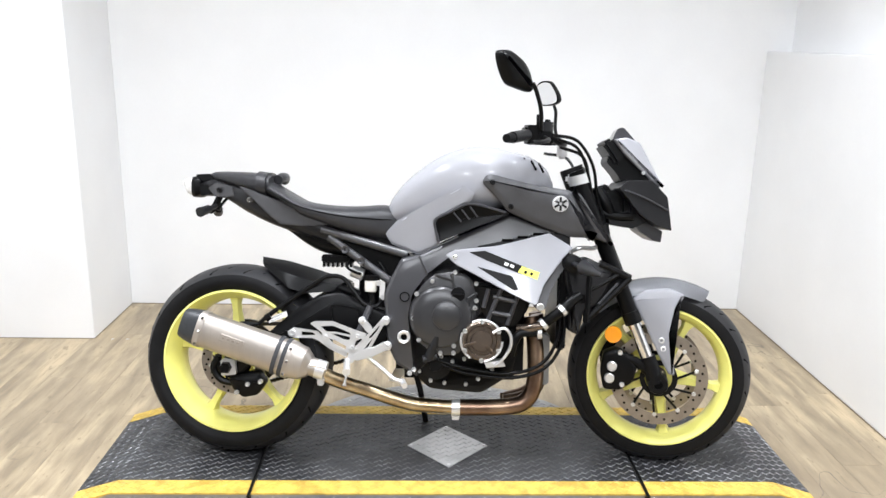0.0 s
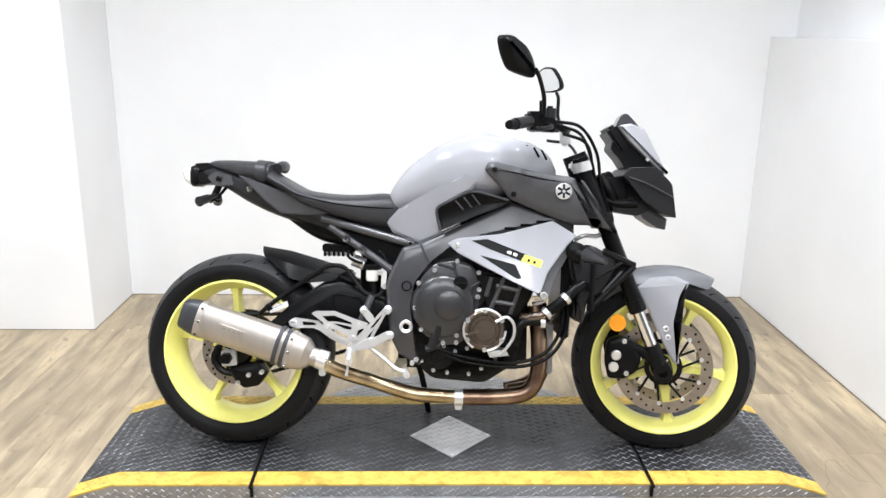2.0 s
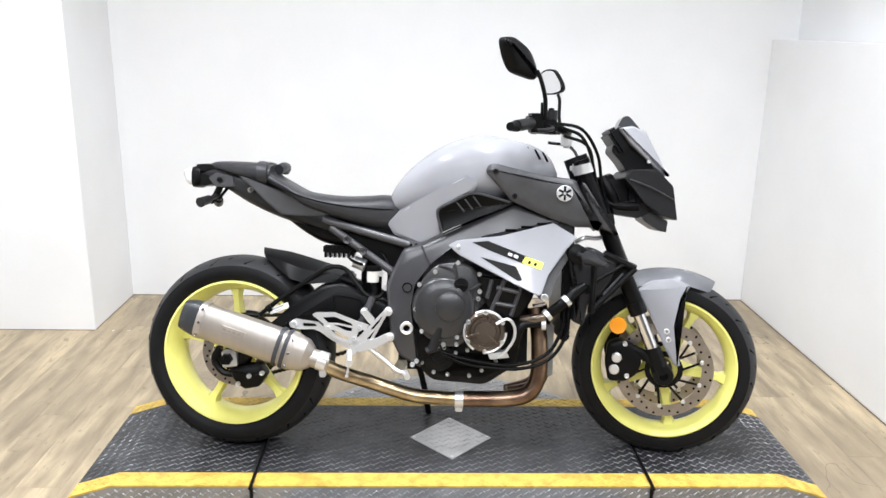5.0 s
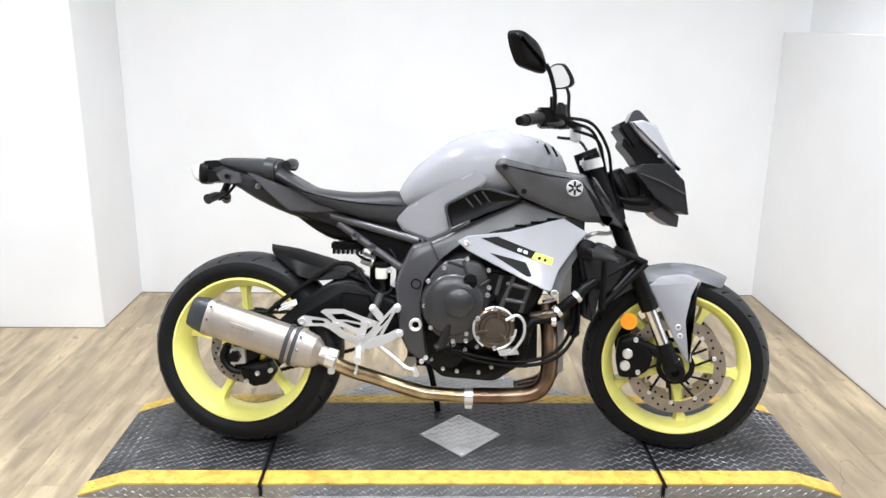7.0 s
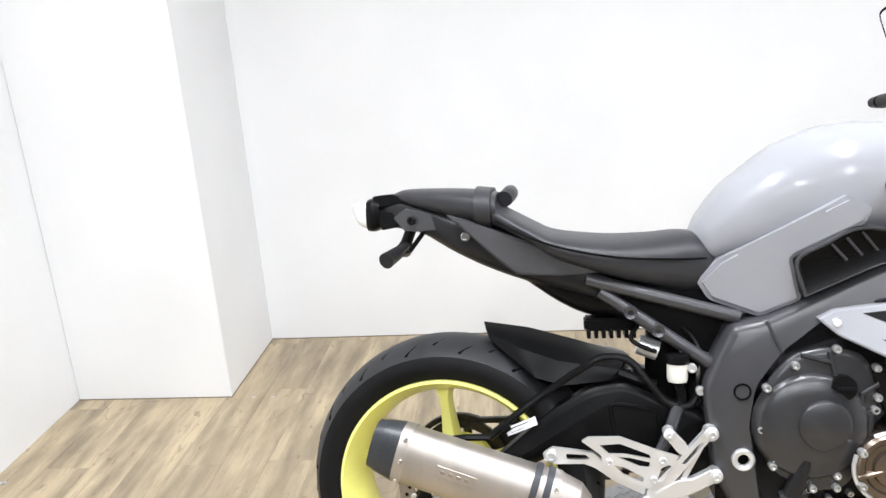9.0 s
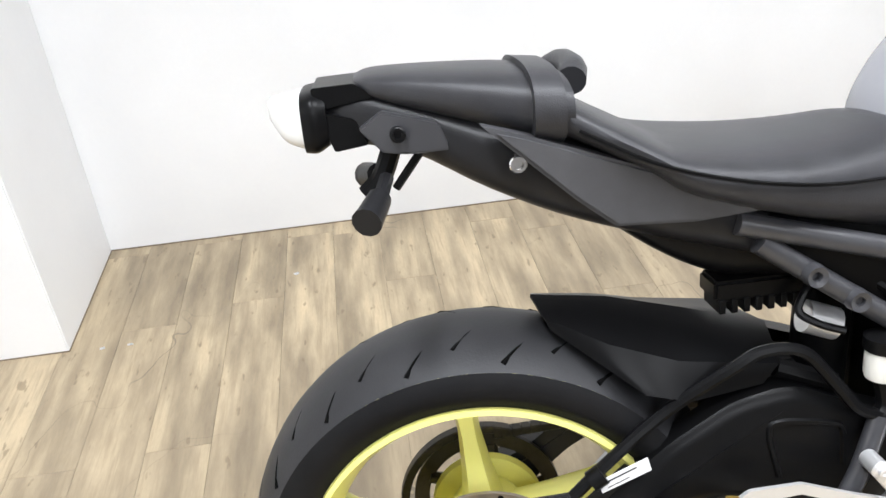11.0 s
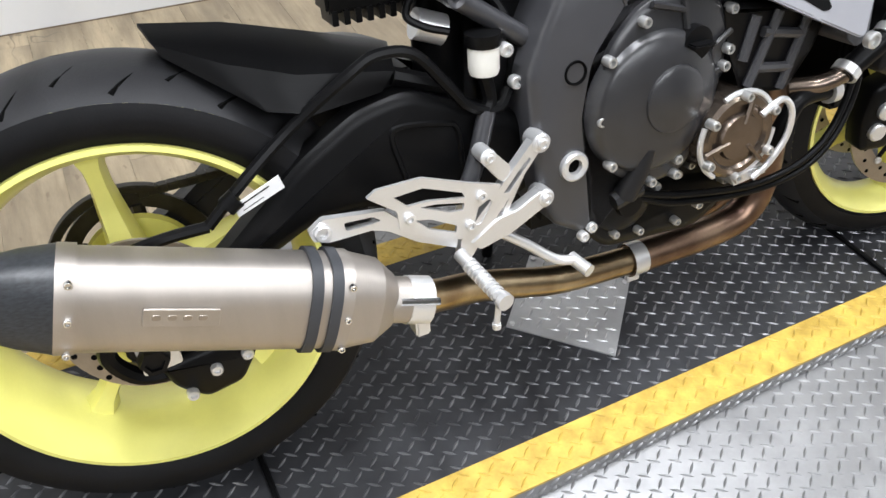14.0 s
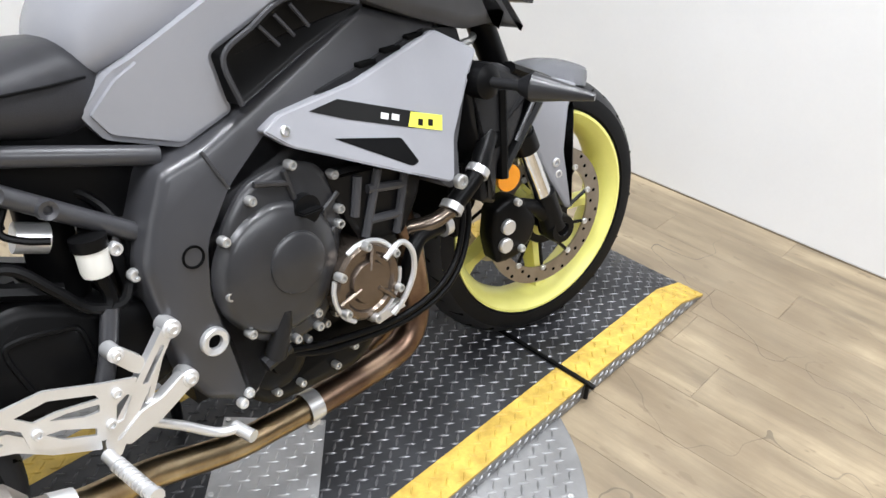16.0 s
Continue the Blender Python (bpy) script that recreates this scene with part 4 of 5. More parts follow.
hanger = part("exhaust_hanger", holed([(-0.494, 0.447), (-0.475, 0.460), (-0.397, 0.450), (-0.373, 0.427), (-0.356, 0.411), (-0.300, 0.386), (-0.303, 0.368), (-0.358, 0.394), (-0.394, 0.420), (-0.415, 0.428), (-0.471, 0.427), (-0.490, 0.434)],
                                      [[(-0.450, 0.448), (-0.412, 0.446), (-0.403, 0.438), (-0.415, 0.436), (-0.448, 0.436)]], YB + 0.006, YB - 0.004), SILVER, rearset, "slotted aluminium exhaust hanger")
part("hanger_bolt", bolt(-0.478, YB - 0.006, 0.444, 0.011, 0.006), SILVER, hanger)
peg = part("foot_peg", tube([(-0.300, YB - 0.005, 0.358), (-0.296, YB - 0.045, 0.350), (-0.290, YB - 0.105, 0.342)], (0.0095, 0.0085), 12), SILVER, rearset, "knurled aluminium foot peg")
for k in range(9):
    q = Vector((-0.298, YB - 0.030, 0.354)).lerp(Vector((-0.290, YB - 0.100, 0.342)), k / 8)
    part("knurl", tube([q + Vector((0, 0.0022, 0.0004)), q - Vector((0, 0.0022, 0.0004))], 0.0108, 12), SILVER, peg)
part("peg_tip", join(tube([(-0.290, YB - 0.104, 0.342), (-0.289, YB - 0.112, 0.341)], 0.012, 12), tube([(-0.290, YB - 0.095, 0.335), (-0.296, YB - 0.098, 0.300)], 0.004, 8), tube([(-0.296, YB - 0.098, 0.303), (-0.296, YB - 0.098, 0.296)], 0.006, 8)), SILVER, peg)
ped = part("brake_pedal", tube([(-0.29, -0.165, 0.358), (-0.255, -0.162, 0.375), (-0.20, -0.165, 0.340), (-0.150, -0.172, 0.300), (-0.118, -0.180, 0.293)], 0.0075, 10), SILVER, rearset, "bright brake pedal")
part("toe_piece", tube([(-0.122, -0.17, 0.293), (-0.112, -0.205, 0.285)], 0.010, 10), SILVER, ped)

# brake fluid reservoir, shock, hoses
res = part("fluid_reservoir", lathe([(0.0, 0.022), (0.018, 0.022), (0.020, 0.016), (0.020, -0.018), (0.0, -0.018)], 0, 0, 0, 24), WHITE, bike, "white brake fluid reservoir with black cap")
res.matrix_local = pose(-0.232, -0.130, 0.600, -90, 0, 0)
cap = part("cap", lathe([(0.0, 0.0), (0.022, 0.0), (0.023, -0.003), (0.023, -0.016), (0.0, -0.018)], 0, 0, 0, 24), BLACK, res)
cap.matrix_local = pose(0, -0.014, 0)
part("reservoir_bolt", bolt(-0.206, -0.140, 0.606, 0.009), SILVER, bike)
part("reservoir_bolt", bolt(-0.190, -0.135, 0.560, 0.009), SILVER, bike)
part("shock", tube([(-0.245, -0.02, 0.66), (-0.25, -0.02, 0.40)], 0.035, 16), BLACK, bike, "black rear shock absorber")
part("shock_can", tube([(-0.300, -0.075, 0.640), (-0.262, -0.078, 0.626)], 0.020, 16), SILVER, bike, "bright shock reservoir end")
part("master_cylinder", tube([(-0.232, -0.135, 0.53), (-0.255, -0.145, 0.47), (-0.275, -0.15, 0.43)], 0.012, 12), FRAME, bike, "dark rear brake master cylinder")
for pts, r in (([(-0.60, -0.125, 0.462), (-0.545, -0.118, 0.508), (-0.478, -0.110, 0.556), (-0.405, -0.120, 0.607), (-0.369, -0.120, 0.624), (-0.323, -0.122, 0.618), (-0.285, -0.130, 0.575), (-0.255, -0.135, 0.540), (-0.215, -0.135, 0.530), (-0.195, -0.125, 0.548)], 0.0075),
               ([(-0.60, -0.125, 0.462), (-0.655, -0.128, 0.462), (-0.70, -0.115, 0.445), (-0.705, -0.105, 0.40)], 0.0075),
               ([(-0.232, -0.128, 0.580), (-0.225, -0.13, 0.545), (-0.235, -0.135, 0.525)], 0.010),
               ([(-0.30, -0.08, 0.68), (-0.315, -0.09, 0.655), (-0.295, -0.10, 0.640), (-0.268, -0.11, 0.632)], 0.005),
               ([(-0.26, -0.05, 0.70), (-0.20, -0.09, 0.66), (-0.18, -0.11, 0.60), (-0.19, -0.11, 0.53)], 0.007)):
    part("cable", tube(pts, r, 8), BLACK, bike, "black brake hose")
part("hose_grommet", tube([(-0.575, -0.123, 0.480), (-0.560, -0.123, 0.490)], 0.013, 10), BLACK, bike)
stand = part("side_stand", tube([(-0.115, 0.10, 0.33), (-0.075, 0.17, 0.20), (-0.045, 0.262, 0.012 + 0.0)], 0.011, 10), BLACK, bike, "black side stand")
part("stand_foot", box(-0.075, -0.01, 0.235, 0.295, -0.052, -0.040, 0.003), BLACK, stand).matrix_local = pose(0, 0, 0.058)
part("heel_shield", plate([(-0.150, 0.300), (-0.105, 0.312), (-0.100, 0.285), (-0.155, 0.228), (-0.185, 0.232)], 0.112, 0.108, 0, 0.004), WHITE, bike, "pale aluminium heel plate on the far side")

# ---- seat, tail ----


def tail_shift(bm):
    """The tail unit sits a little over to the far side towards its end."""
    for v in bm.verts:
        v.co.y += 0.28 * max(0, -0.60 - v.co.x)
    return bm


seat = part("rider_seat", loft([(-0.600, 0.100, 0.944, 0.888), (-0.565, 0.115, 0.922, 0.876), (-0.500, 0.132, 0.885, 0.842), (-0.455, 0.140, 0.866, 0.812), (-0.355, 0.142, 0.855, 0.776), (-0.27, 0.127, 0.856, 0.750), (-0.205, 0.110, 0.861, 0.733), (-0.165, 0.098, 0.852, 0.742), (-0.145, 0.082, 0.825, 0.770)], 32, 2.8), VINYL, bike, "black vinyl rider seat")
part("seat_piping", tube([(-0.575, -0.120, 0.900), (-0.50, -0.138, 0.862), (-0.42, -0.146, 0.838), (-0.33, -0.142, 0.822), (-0.24, -0.122, 0.815), (-0.17, -0.098, 0.812)], 0.0022, 6), BLACK, seat)
pill = part("pillion_seat", tail_shift(loft([(-0.800, 0.040, 0.958, 0.944), (-0.775, 0.062, 0.964, 0.930), (-0.70, 0.085, 0.964, 0.908), (-0.62, 0.102, 0.960, 0.886), (-0.575, 0.110, 0.952, 0.880)], 30, 2.8)), VINYL, bike, "black vinyl pillion seat with a strap")
part("grab_strap", loft([(-0.617, 0.113, 0.966, 0.880), (-0.585, 0.116, 0.962, 0.874)], 30, 2.8), VINYL, pill, "vinyl strap across the seat")
part("seat_roll", tube([(-0.560, -0.030, 0.938), (-0.552, 0.00, 0.946), (-0.552, 0.05, 0.948), (-0.560, 0.08, 0.94)], 0.017, 12), VINYL, pill, "padded roll behind the rider seat")


tail = part("tail_fairing", tail_shift(loft([(-0.840, 0.045, 0.938, 0.888), (-0.80, 0.058, 0.946, 0.880), (-0.74, 0.070, 0.934, 0.868), (-0.66, 0.088, 0.912, 0.825), (-0.56, 0.098, 0.885, 0.782), (-0.46, 0.105, 0.840, 0.750), (-0.36, 0.10, 0.80, 0.72)], 28, 3.2)), PLASTIC, bike, "dark grey plastic tail fairing")
part("tail_panel", plate([(-0.672, 0.912), (-0.626, 0.898), (-0.486, 0.846), (-0.345, 0.794), (-0.448, 0.786), (-0.535, 0.790), (-0.575, 0.822)], -0.085, -0.112, 0.004, 0.0, 2, (-0.03, 0)), DARK, tail, "matte grey side panel under the seat")
part("tail_facet", tail_shift(plate([(-0.800, 0.905), (-0.772, 0.925), (-0.712, 0.912), (-0.700, 0.880), (-0.745, 0.876), (-0.775, 0.878)], -0.055, -0.076, 0.004, 0.004, 2, (-0.10, 0))), FRAME, tail)
part("tail_bolt", tail_shift(bolt(-0.757, -0.082, 0.900, 0.009, 0.004)), ENGINE, tail)
part("tail_bolt", bolt(-0.636, -0.099, 0.868, 0.010, 0.006), CHROME, tail)
lamp_ = part("tail_light", tail_shift(loft([(-0.864, 0.068, 0.946, 0.874), (-0.850, 0.070, 0.948, 0.874), (-0.835, 0.060, 0.944, 0.882)], 24, 4)), BLACK, tail, "tail light unit with a dark rim")
part("lens", tail_shift(loft([(-0.905, 0.030, 0.936, 0.912), (-0.888, 0.052, 0.939, 0.888), (-0.864, 0.062, 0.943, 0.878)], 24, 4)), MILK, lamp_, "milky clear tail light lens")
part("light_shroud", tail_shift(plate([(-0.850, 0.952), (-0.80, 0.955), (-0.775, 0.938), (-0.815, 0.932), (-0.845, 0.925)], 0.05, -0.055, 0.003, 0.004)), BLACK, tail)
part("light_shroud", tail_shift(plate([(-0.845, 0.925), (-0.80, 0.915), (-0.79, 0.885), (-0.83, 0.878)], 0.05, -0.058, 0.004, 0.004)), BLACK, tail)
sig = part("plate_bracket", tube([(-0.765, 0.0, 0.878), (-0.780, 0.0, 0.845), (-0.80, 0.0, 0.826)], 0.012, 8), BLACK, bike, "black number plate bracket with signals")
part("strut", tube([(-0.735, -0.02, 0.872), (-0.765, -0.02, 0.835)], 0.005, 6), BLACK, sig)
for s in (-1, 1):
    part("rear_signal", join(tube([(-0.775, 0.01 * s, 0.845), (-0.785, 0.065 * s, 0.834)], 0.009, 8), tube([(-0.785, 0.058 * s, 0.835), (-0.790, 0.075 * s, 0.831), (-0.797, 0.098 * s, 0.826), (-0.800, 0.106 * s, 0.824)], (0.014, 0.017), 12)), PLASTIC, sig, "dark stubby rear turn signal")
part("undertail", loft([(-0.53, 0.06, 0.80, 0.775), (-0.46, 0.075, 0.79, 0.725), (-0.40, 0.08, 0.78, 0.695), (-0.34, 0.075, 0.76, 0.685), (-0.28, 0.06, 0.73, 0.66)], 24, 3), BLACK, bike, "black undertail tray")
conn = part("connector_block", box(-0.405, -0.295, -0.065, -0.015, 0.664, 0.690, 0.004), BLACK, bike, "black electrical connector")
for k in range(7):
    part("fin", box(-0.400 + 0.015 * k, -0.392 + 0.015 * k, -0.068, -0.02, 0.650, 0.668, 0.001, 1), BLACK, conn)

# hugger over the rear tyre: a ridged shell that runs to a point
hug = bmesh.new()
ridge = [(-0.614, 0.0, 0.676), (-0.52, 0.0, 0.662), (-0.42, 0.0, 0.634), (-0.31, 0.0, 0.600)]
mid = [(-0.606, 0.040, 0.660), (-0.535, 0.080, 0.634), (-0.46, 0.098, 0.612), (-0.34, 0.100, 0.594)]
edge = [(-0.600, 0.046, 0.646), (-0.505, 0.115, 0.582), (-0.45, 0.114, 0.566), (-0.36, 0.104, 0.572)]
for s in (-1, 1):
    lines = [[hug.verts.new((x, y * s, z)) for x, y, z in r] for r in (ridge, mid, edge)]
    for p, q in zip(lines, lines[1:]):
        for k in range(3):
            hug.faces.new((p[k], p[k + 1], q[k + 1], q[k]))
bmesh.ops.remove_doubles(hug, verts=hug.verts, dist=1e-5)
bmesh.ops.recalc_face_normals(hug, faces=hug.faces)
bmesh.ops.subdivide_edges(hug, edges=hug.edges[:], cuts=2, use_grid_fill=True, smooth=0.15)
bmesh.ops.solidify(hug, geom=hug.faces[:], thickness=0.004)
hugger = part("rear_hugger", hug, BLACK, bike, "black plastic rear hugger", sharp=24)
part("hugger_mount", join(box(-0.40, -0.31, -0.09, 0.09, 0.565, 0.59, 0.006), tube([(-0.34, -0.09, 0.585), (-0.27, -0.10, 0.56)], 0.012, 8)), BLACK, hugger)

# ---- tank and covers ----
tank = part("fuel_tank", loft([(-0.188, 0.045, 0.850, 0.810), (-0.170, 0.090, 0.888, 0.795), (-0.130, 0.118, 0.940, 0.800), (-0.085, 0.134, 0.980, 0.805), (-0.020, 0.150, 1.026, 0.815), (0.05, 0.164, 1.055, 0.82), (0.12, 0.172, 1.064, 0.83), (0.20, 0.172, 1.055, 0.85), (0.28, 0.148, 1.034, 0.88), (0.335, 0.115, 0.998, 0.90), (0.360, 0.08, 0.955, 0.905)], 40, 2.7), GREY, bike, "glossy light grey fuel tank")
part("tank_flank", plate([(-0.150, 0.812), (-0.190, 0.768), (-0.168, 0.732), (-0.079, 0.700), (-0.008, 0.735), (-0.026, 0.815), (0.088, 0.878), (0.098, 0.905), (0.060, 0.930), (0.012, 0.903), (-0.115, 0.832)], -0.075, -0.152, 0.014, 0.008, 4, (-0.26, -0.12)), GREY, tank, "glossy grey lower tank panel")
for k in range(3):
    part("tank_slot", tube([(0.258 + 0.024 * k, -0.120 - 0.006 * k, 1.022 - 0.008 * k), (0.272 + 0.024 * k, -0.138 - 0.006 * k, 0.992 - 0.008 * k)], 0.0035, 6), GROOVE, tank)
ins = part("knee_insert", pillow([(-0.026, 0.815), (0.088, 0.872), (0.21, 0.846), (0.21, 0.836), (0.10, 0.795), (-0.012, 0.745)], -0.11, -0.176, 0.008, -0.004, 0.006), BLACK, bike, "black slotted knee insert")
part("insert_lip", tube([(-0.012, -0.180, 0.748), (-0.026, -0.180, 0.812), (0.02, -0.182, 0.842), (0.088, -0.182, 0.870), (0.20, -0.180, 0.845)], 0.004, 6), FRAME, ins)
for k in range(3):
    part("insert_slot", tube([(0.032 + 0.026 * k, -0.181, 0.842 + 0.010 * k), (0.058 + 0.026 * k, -0.181, 0.812 + 0.008 * k)], 0.0028, 6), FRAME, ins)

scoop_pts = [(0.121, 0.940), (0.132, 0.962), (0.151, 0.966), (0.287, 0.934), (0.404, 0.920), (0.486, 0.770), (0.407, 0.770), (0.305, 0.806), (0.206, 0.848), (0.182, 0.877)]
for s in (-1, 1):
    if s < 0:
        scoop = part("air_scoop", pillow(scoop_pts, -0.10, -0.182, 0.022, 0.014, 0.012), DARK, bike, "matte dark grey air scoop cover")
    else:
        bm = pillow(scoop_pts, -0.10, -0.182, 0.022, 0.014, 0.012)
        for v in bm.verts:
            v.co.y = -v.co.y
        part("air_scoop", bm, DARK, bike, "matte dark grey air scoop cover")
    bm = pillow([(0.410, 0.918), (0.436, 0.908), (0.540, 0.748), (0.493, 0.767)], -0.10, -0.186, 0.008, 0.006, 0.005)
    if s > 0:
        for v in bm.verts:
            v.co.y = -v.co.y
    part("scoop_strip", bm, DARK, bike, "matte dark grey scoop trim")
for x, z in ((0.153, 0.940), (0.213, 0.864)):
    part("scoop_bolt", bolt(x, -0.197, z, 0.009, 0.004), ENGINE, scoop)
badge = part("round_badge", lathe([(0.0255, 0.004), (0.0255, -0.004), (0.0225, -0.005), (0.0225, -0.003), (0, -0.003)], 0.370, -0.199, 0.876, 32), SILVER, scoop, "round silver and black emblem")
for k in range(6):
    a = radians(30 + 60 * k)
    part("emblem_spoke", tube([(0.370 + 0.005 * math.cos(a), -0.203, 0.876 + 0.005 * math.sin(a)), (0.370 + 0.022 * math.cos(a), -0.203, 0.876 + 0.022 * math.sin(a))], 0.0035, 6), INK, badge)

# ---- side panels in front of the engine ----
panel_pts = [(0.009, 0.706), (0.043, 0.676), (0.216, 0.592), (0.290, 0.557), (0.300, 0.560), (0.322, 0.621), (0.381, 0.703), (0.414, 0.738), (0.340, 0.782), (0.176, 0.738), (0.04, 0.722)]


def on_panel(bm):
    """Lays a flat piece on the slanting plane of the side panel."""
    for v in bm.verts:
        v.co.y += -0.203 - 0.070 * (v.co.x - 0.20) + 0.283 * (v.co.z - 0.68)
    return bm


sp = part("side_panel", on_panel(plate(panel_pts, 0.022, 0, 0.005, 0.006, 3)), GREY, bike, "glossy grey side panel with black and yellow graphic")
part("stripe", on_panel(plate([(0.085, 0.716), (0.135, 0.722), (0.268, 0.672), (0.250, 0.652), (0.140, 0.692)], 0.002, -0.0008, 0)), INK, sp, "black stripe")
part("sticker", on_panel(plate([(0.252, 0.6765), (0.308, 0.658), (0.300, 0.636), (0.240, 0.657)], 0.002, -0.0012, 0)), LEMON, sp, "yellow tab with plain marks")
for x, z in ((0.264, 0.664), (0.282, 0.659)):
    part("mark", on_panel(plate([(x - 0.002, z), (x + 0.006, z - 0.003), (x + 0.002, z - 0.012), (x - 0.006, z - 0.009)], 0.001, -0.0018, 0)), INK, sp)
for x, z in ((0.206, 0.688), (0.224, 0.682)):
    part("mark", on_panel(plate([(x - 0.006, z), (x + 0.006, z - 0.005), (x + 0.002, z - 0.013), (x - 0.010, z - 0.008)], 0.001, -0.0014, 0)), PAPER, sp)
part("vent", on_panel(plate([(0.110, 0.672), (0.222, 0.645), (0.242, 0.603), (0.228, 0.600)], 0.002, -0.0008, 0, 0.005)), BLACK, sp, "black triangular insert")
part("panel_screw", on_panel(bolt(0.040, -0.001, 0.700, 0.0075, 0.003)), CHROME, sp)
part("panel_back", plate([(0.398, 0.715), (0.388, 0.670), (0.345, 0.600), (0.330, 0.545), (0.308, 0.536), (0.290, 0.552), (0.31, 0.60), (0.368, 0.69)], -0.12, -0.205, 0.004, 0.006, 2, (-0.07, 0.283)), DARK, bike, "matte dark grey duct edge")
part("panel_bolt", bolt(0.310, -0.246, 0.552, 0.012, 0.006), BRIGHT, bike)
duct = part("duct_cover", plate([(0.11, 0.735), (0.33, 0.785), (0.40, 0.775), (0.41, 0.74), (0.33, 0.77), (0.17, 0.73)], -0.10, -0.172, 0.004, 0.004), PLASTIC, bike, "black louvred duct cover")
for k in range(3):
    part("louvre", box(0.19 + 0.05 * k, 0.225 + 0.05 * k, -0.176, -0.130, 0.752 + 0.011 * k, 0.760 + 0.011 * k, 0.002, 1), GROOVE, duct)
part("intake_body", box(0.05, 0.42, -0.12, 0.12, 0.66, 0.83, 0.02), BLACK, bike, "black airbox and throttle bodies")
rad = part("radiator", box(0.375, 0.405, -0.15, 0.15, 0.40, 0.70, 0.006), BLACK, bike, "black radiator")
for k in range(22):
    part("fin", box(0.404, 0.408, -0.145, 0.145, 0.415 + 0.0125 * k, 0.418 + 0.0125 * k), ENGINE, rad)
shroud = part("radiator_shroud", pillow([(0.385, 0.690), (0.47, 0.705), (0.545, 0.665), (0.525, 0.60), (0.495, 0.555), (0.455, 0.535), (0.440, 0.458), (0.405, 0.473), (0.415, 0.56), (0.395, 0.62)], -0.10, -0.192, 0.012, 0.008, 0.008), PLASTIC, bike, "black plastic radiator shroud")
for a0, a1, r0 in (((0.500, 0.690), (0.600, 0.645), 0.011), ((0.600, 0.645), (0.470, 0.515), 0.011), ((0.560, 0.655), (0.470, 0.600), 0.009), ((0.47, 0.66), (0.465, 0.50), 0.012)):
    part("shroud_rib", tube([(a0[0], -0.192, a0[1]), (a1[0], -0.190, a1[1])], r0, 8, flat=1.4), BLACK, shroud)
part("shroud_web", plate([(0.47, 0.66), (0.56, 0.66), (0.595, 0.640), (0.48, 0.52)], -0.15, -0.178, 0.003), BLACK, shroud)
part("shroud_edge", tube([(0.560, -0.200, 0.628), (0.500, -0.200, 0.560)], 0.004, 6), FRAME, shroud)
part("shroud_hole", plate([(0.445, 0.56), (0.458, 0.565), (0.456, 0.59), (0.443, 0.59)], -0.19, -0.202, 0, 0.003), GROOVE, shroud)
part("oil_cooler", box(0.33, 0.365, -0.08, 0.10, 0.27, 0.44, 0.005), ALU, bike, "finned aluminium oil cooler")
fs = part("front_signal", lathe([(0.030, 0.03), (0.029, -0.020), (0.014, -0.028), (0.0, -0.028)], 0.412, -0.205, 0.688, 20), BLACK, bike, "dark front turn signal on a stalk")
part("stalk", tube([(0.412, -0.225, 0.688), (0.425, -0.285, 0.684)], 0.009, 10), PLASTIC, fs)
part("lens", tube([(0.424, -0.280, 0.684), (0.432, -0.300, 0.683)], (0.012, 0.024), 14), PLASTIC, fs)
part("lens", tube([(0.432, -0.300, 0.683), (0.450, -0.345, 0.676), (0.470, -0.392, 0.668)], (0.024, 0.006), 14), LENS, fs, "smoked signal lens")
part("signal_hose", tube([(0.42, -0.12, 0.72), (0.45, -0.13, 0.735), (0.50, -0.11, 0.735), (0.54, -0.09, 0.77)], 0.007, 8), SILVER, bike)
part("amber_reflector", lathe([(0, 0.006), (0.027, 0.006), (0.0285, 0.0), (0.0275, -0.005), (0.0, -0.007)], 0.590, -0.128, 0.460, 28), AMBER, bike, "round amber reflector", True)

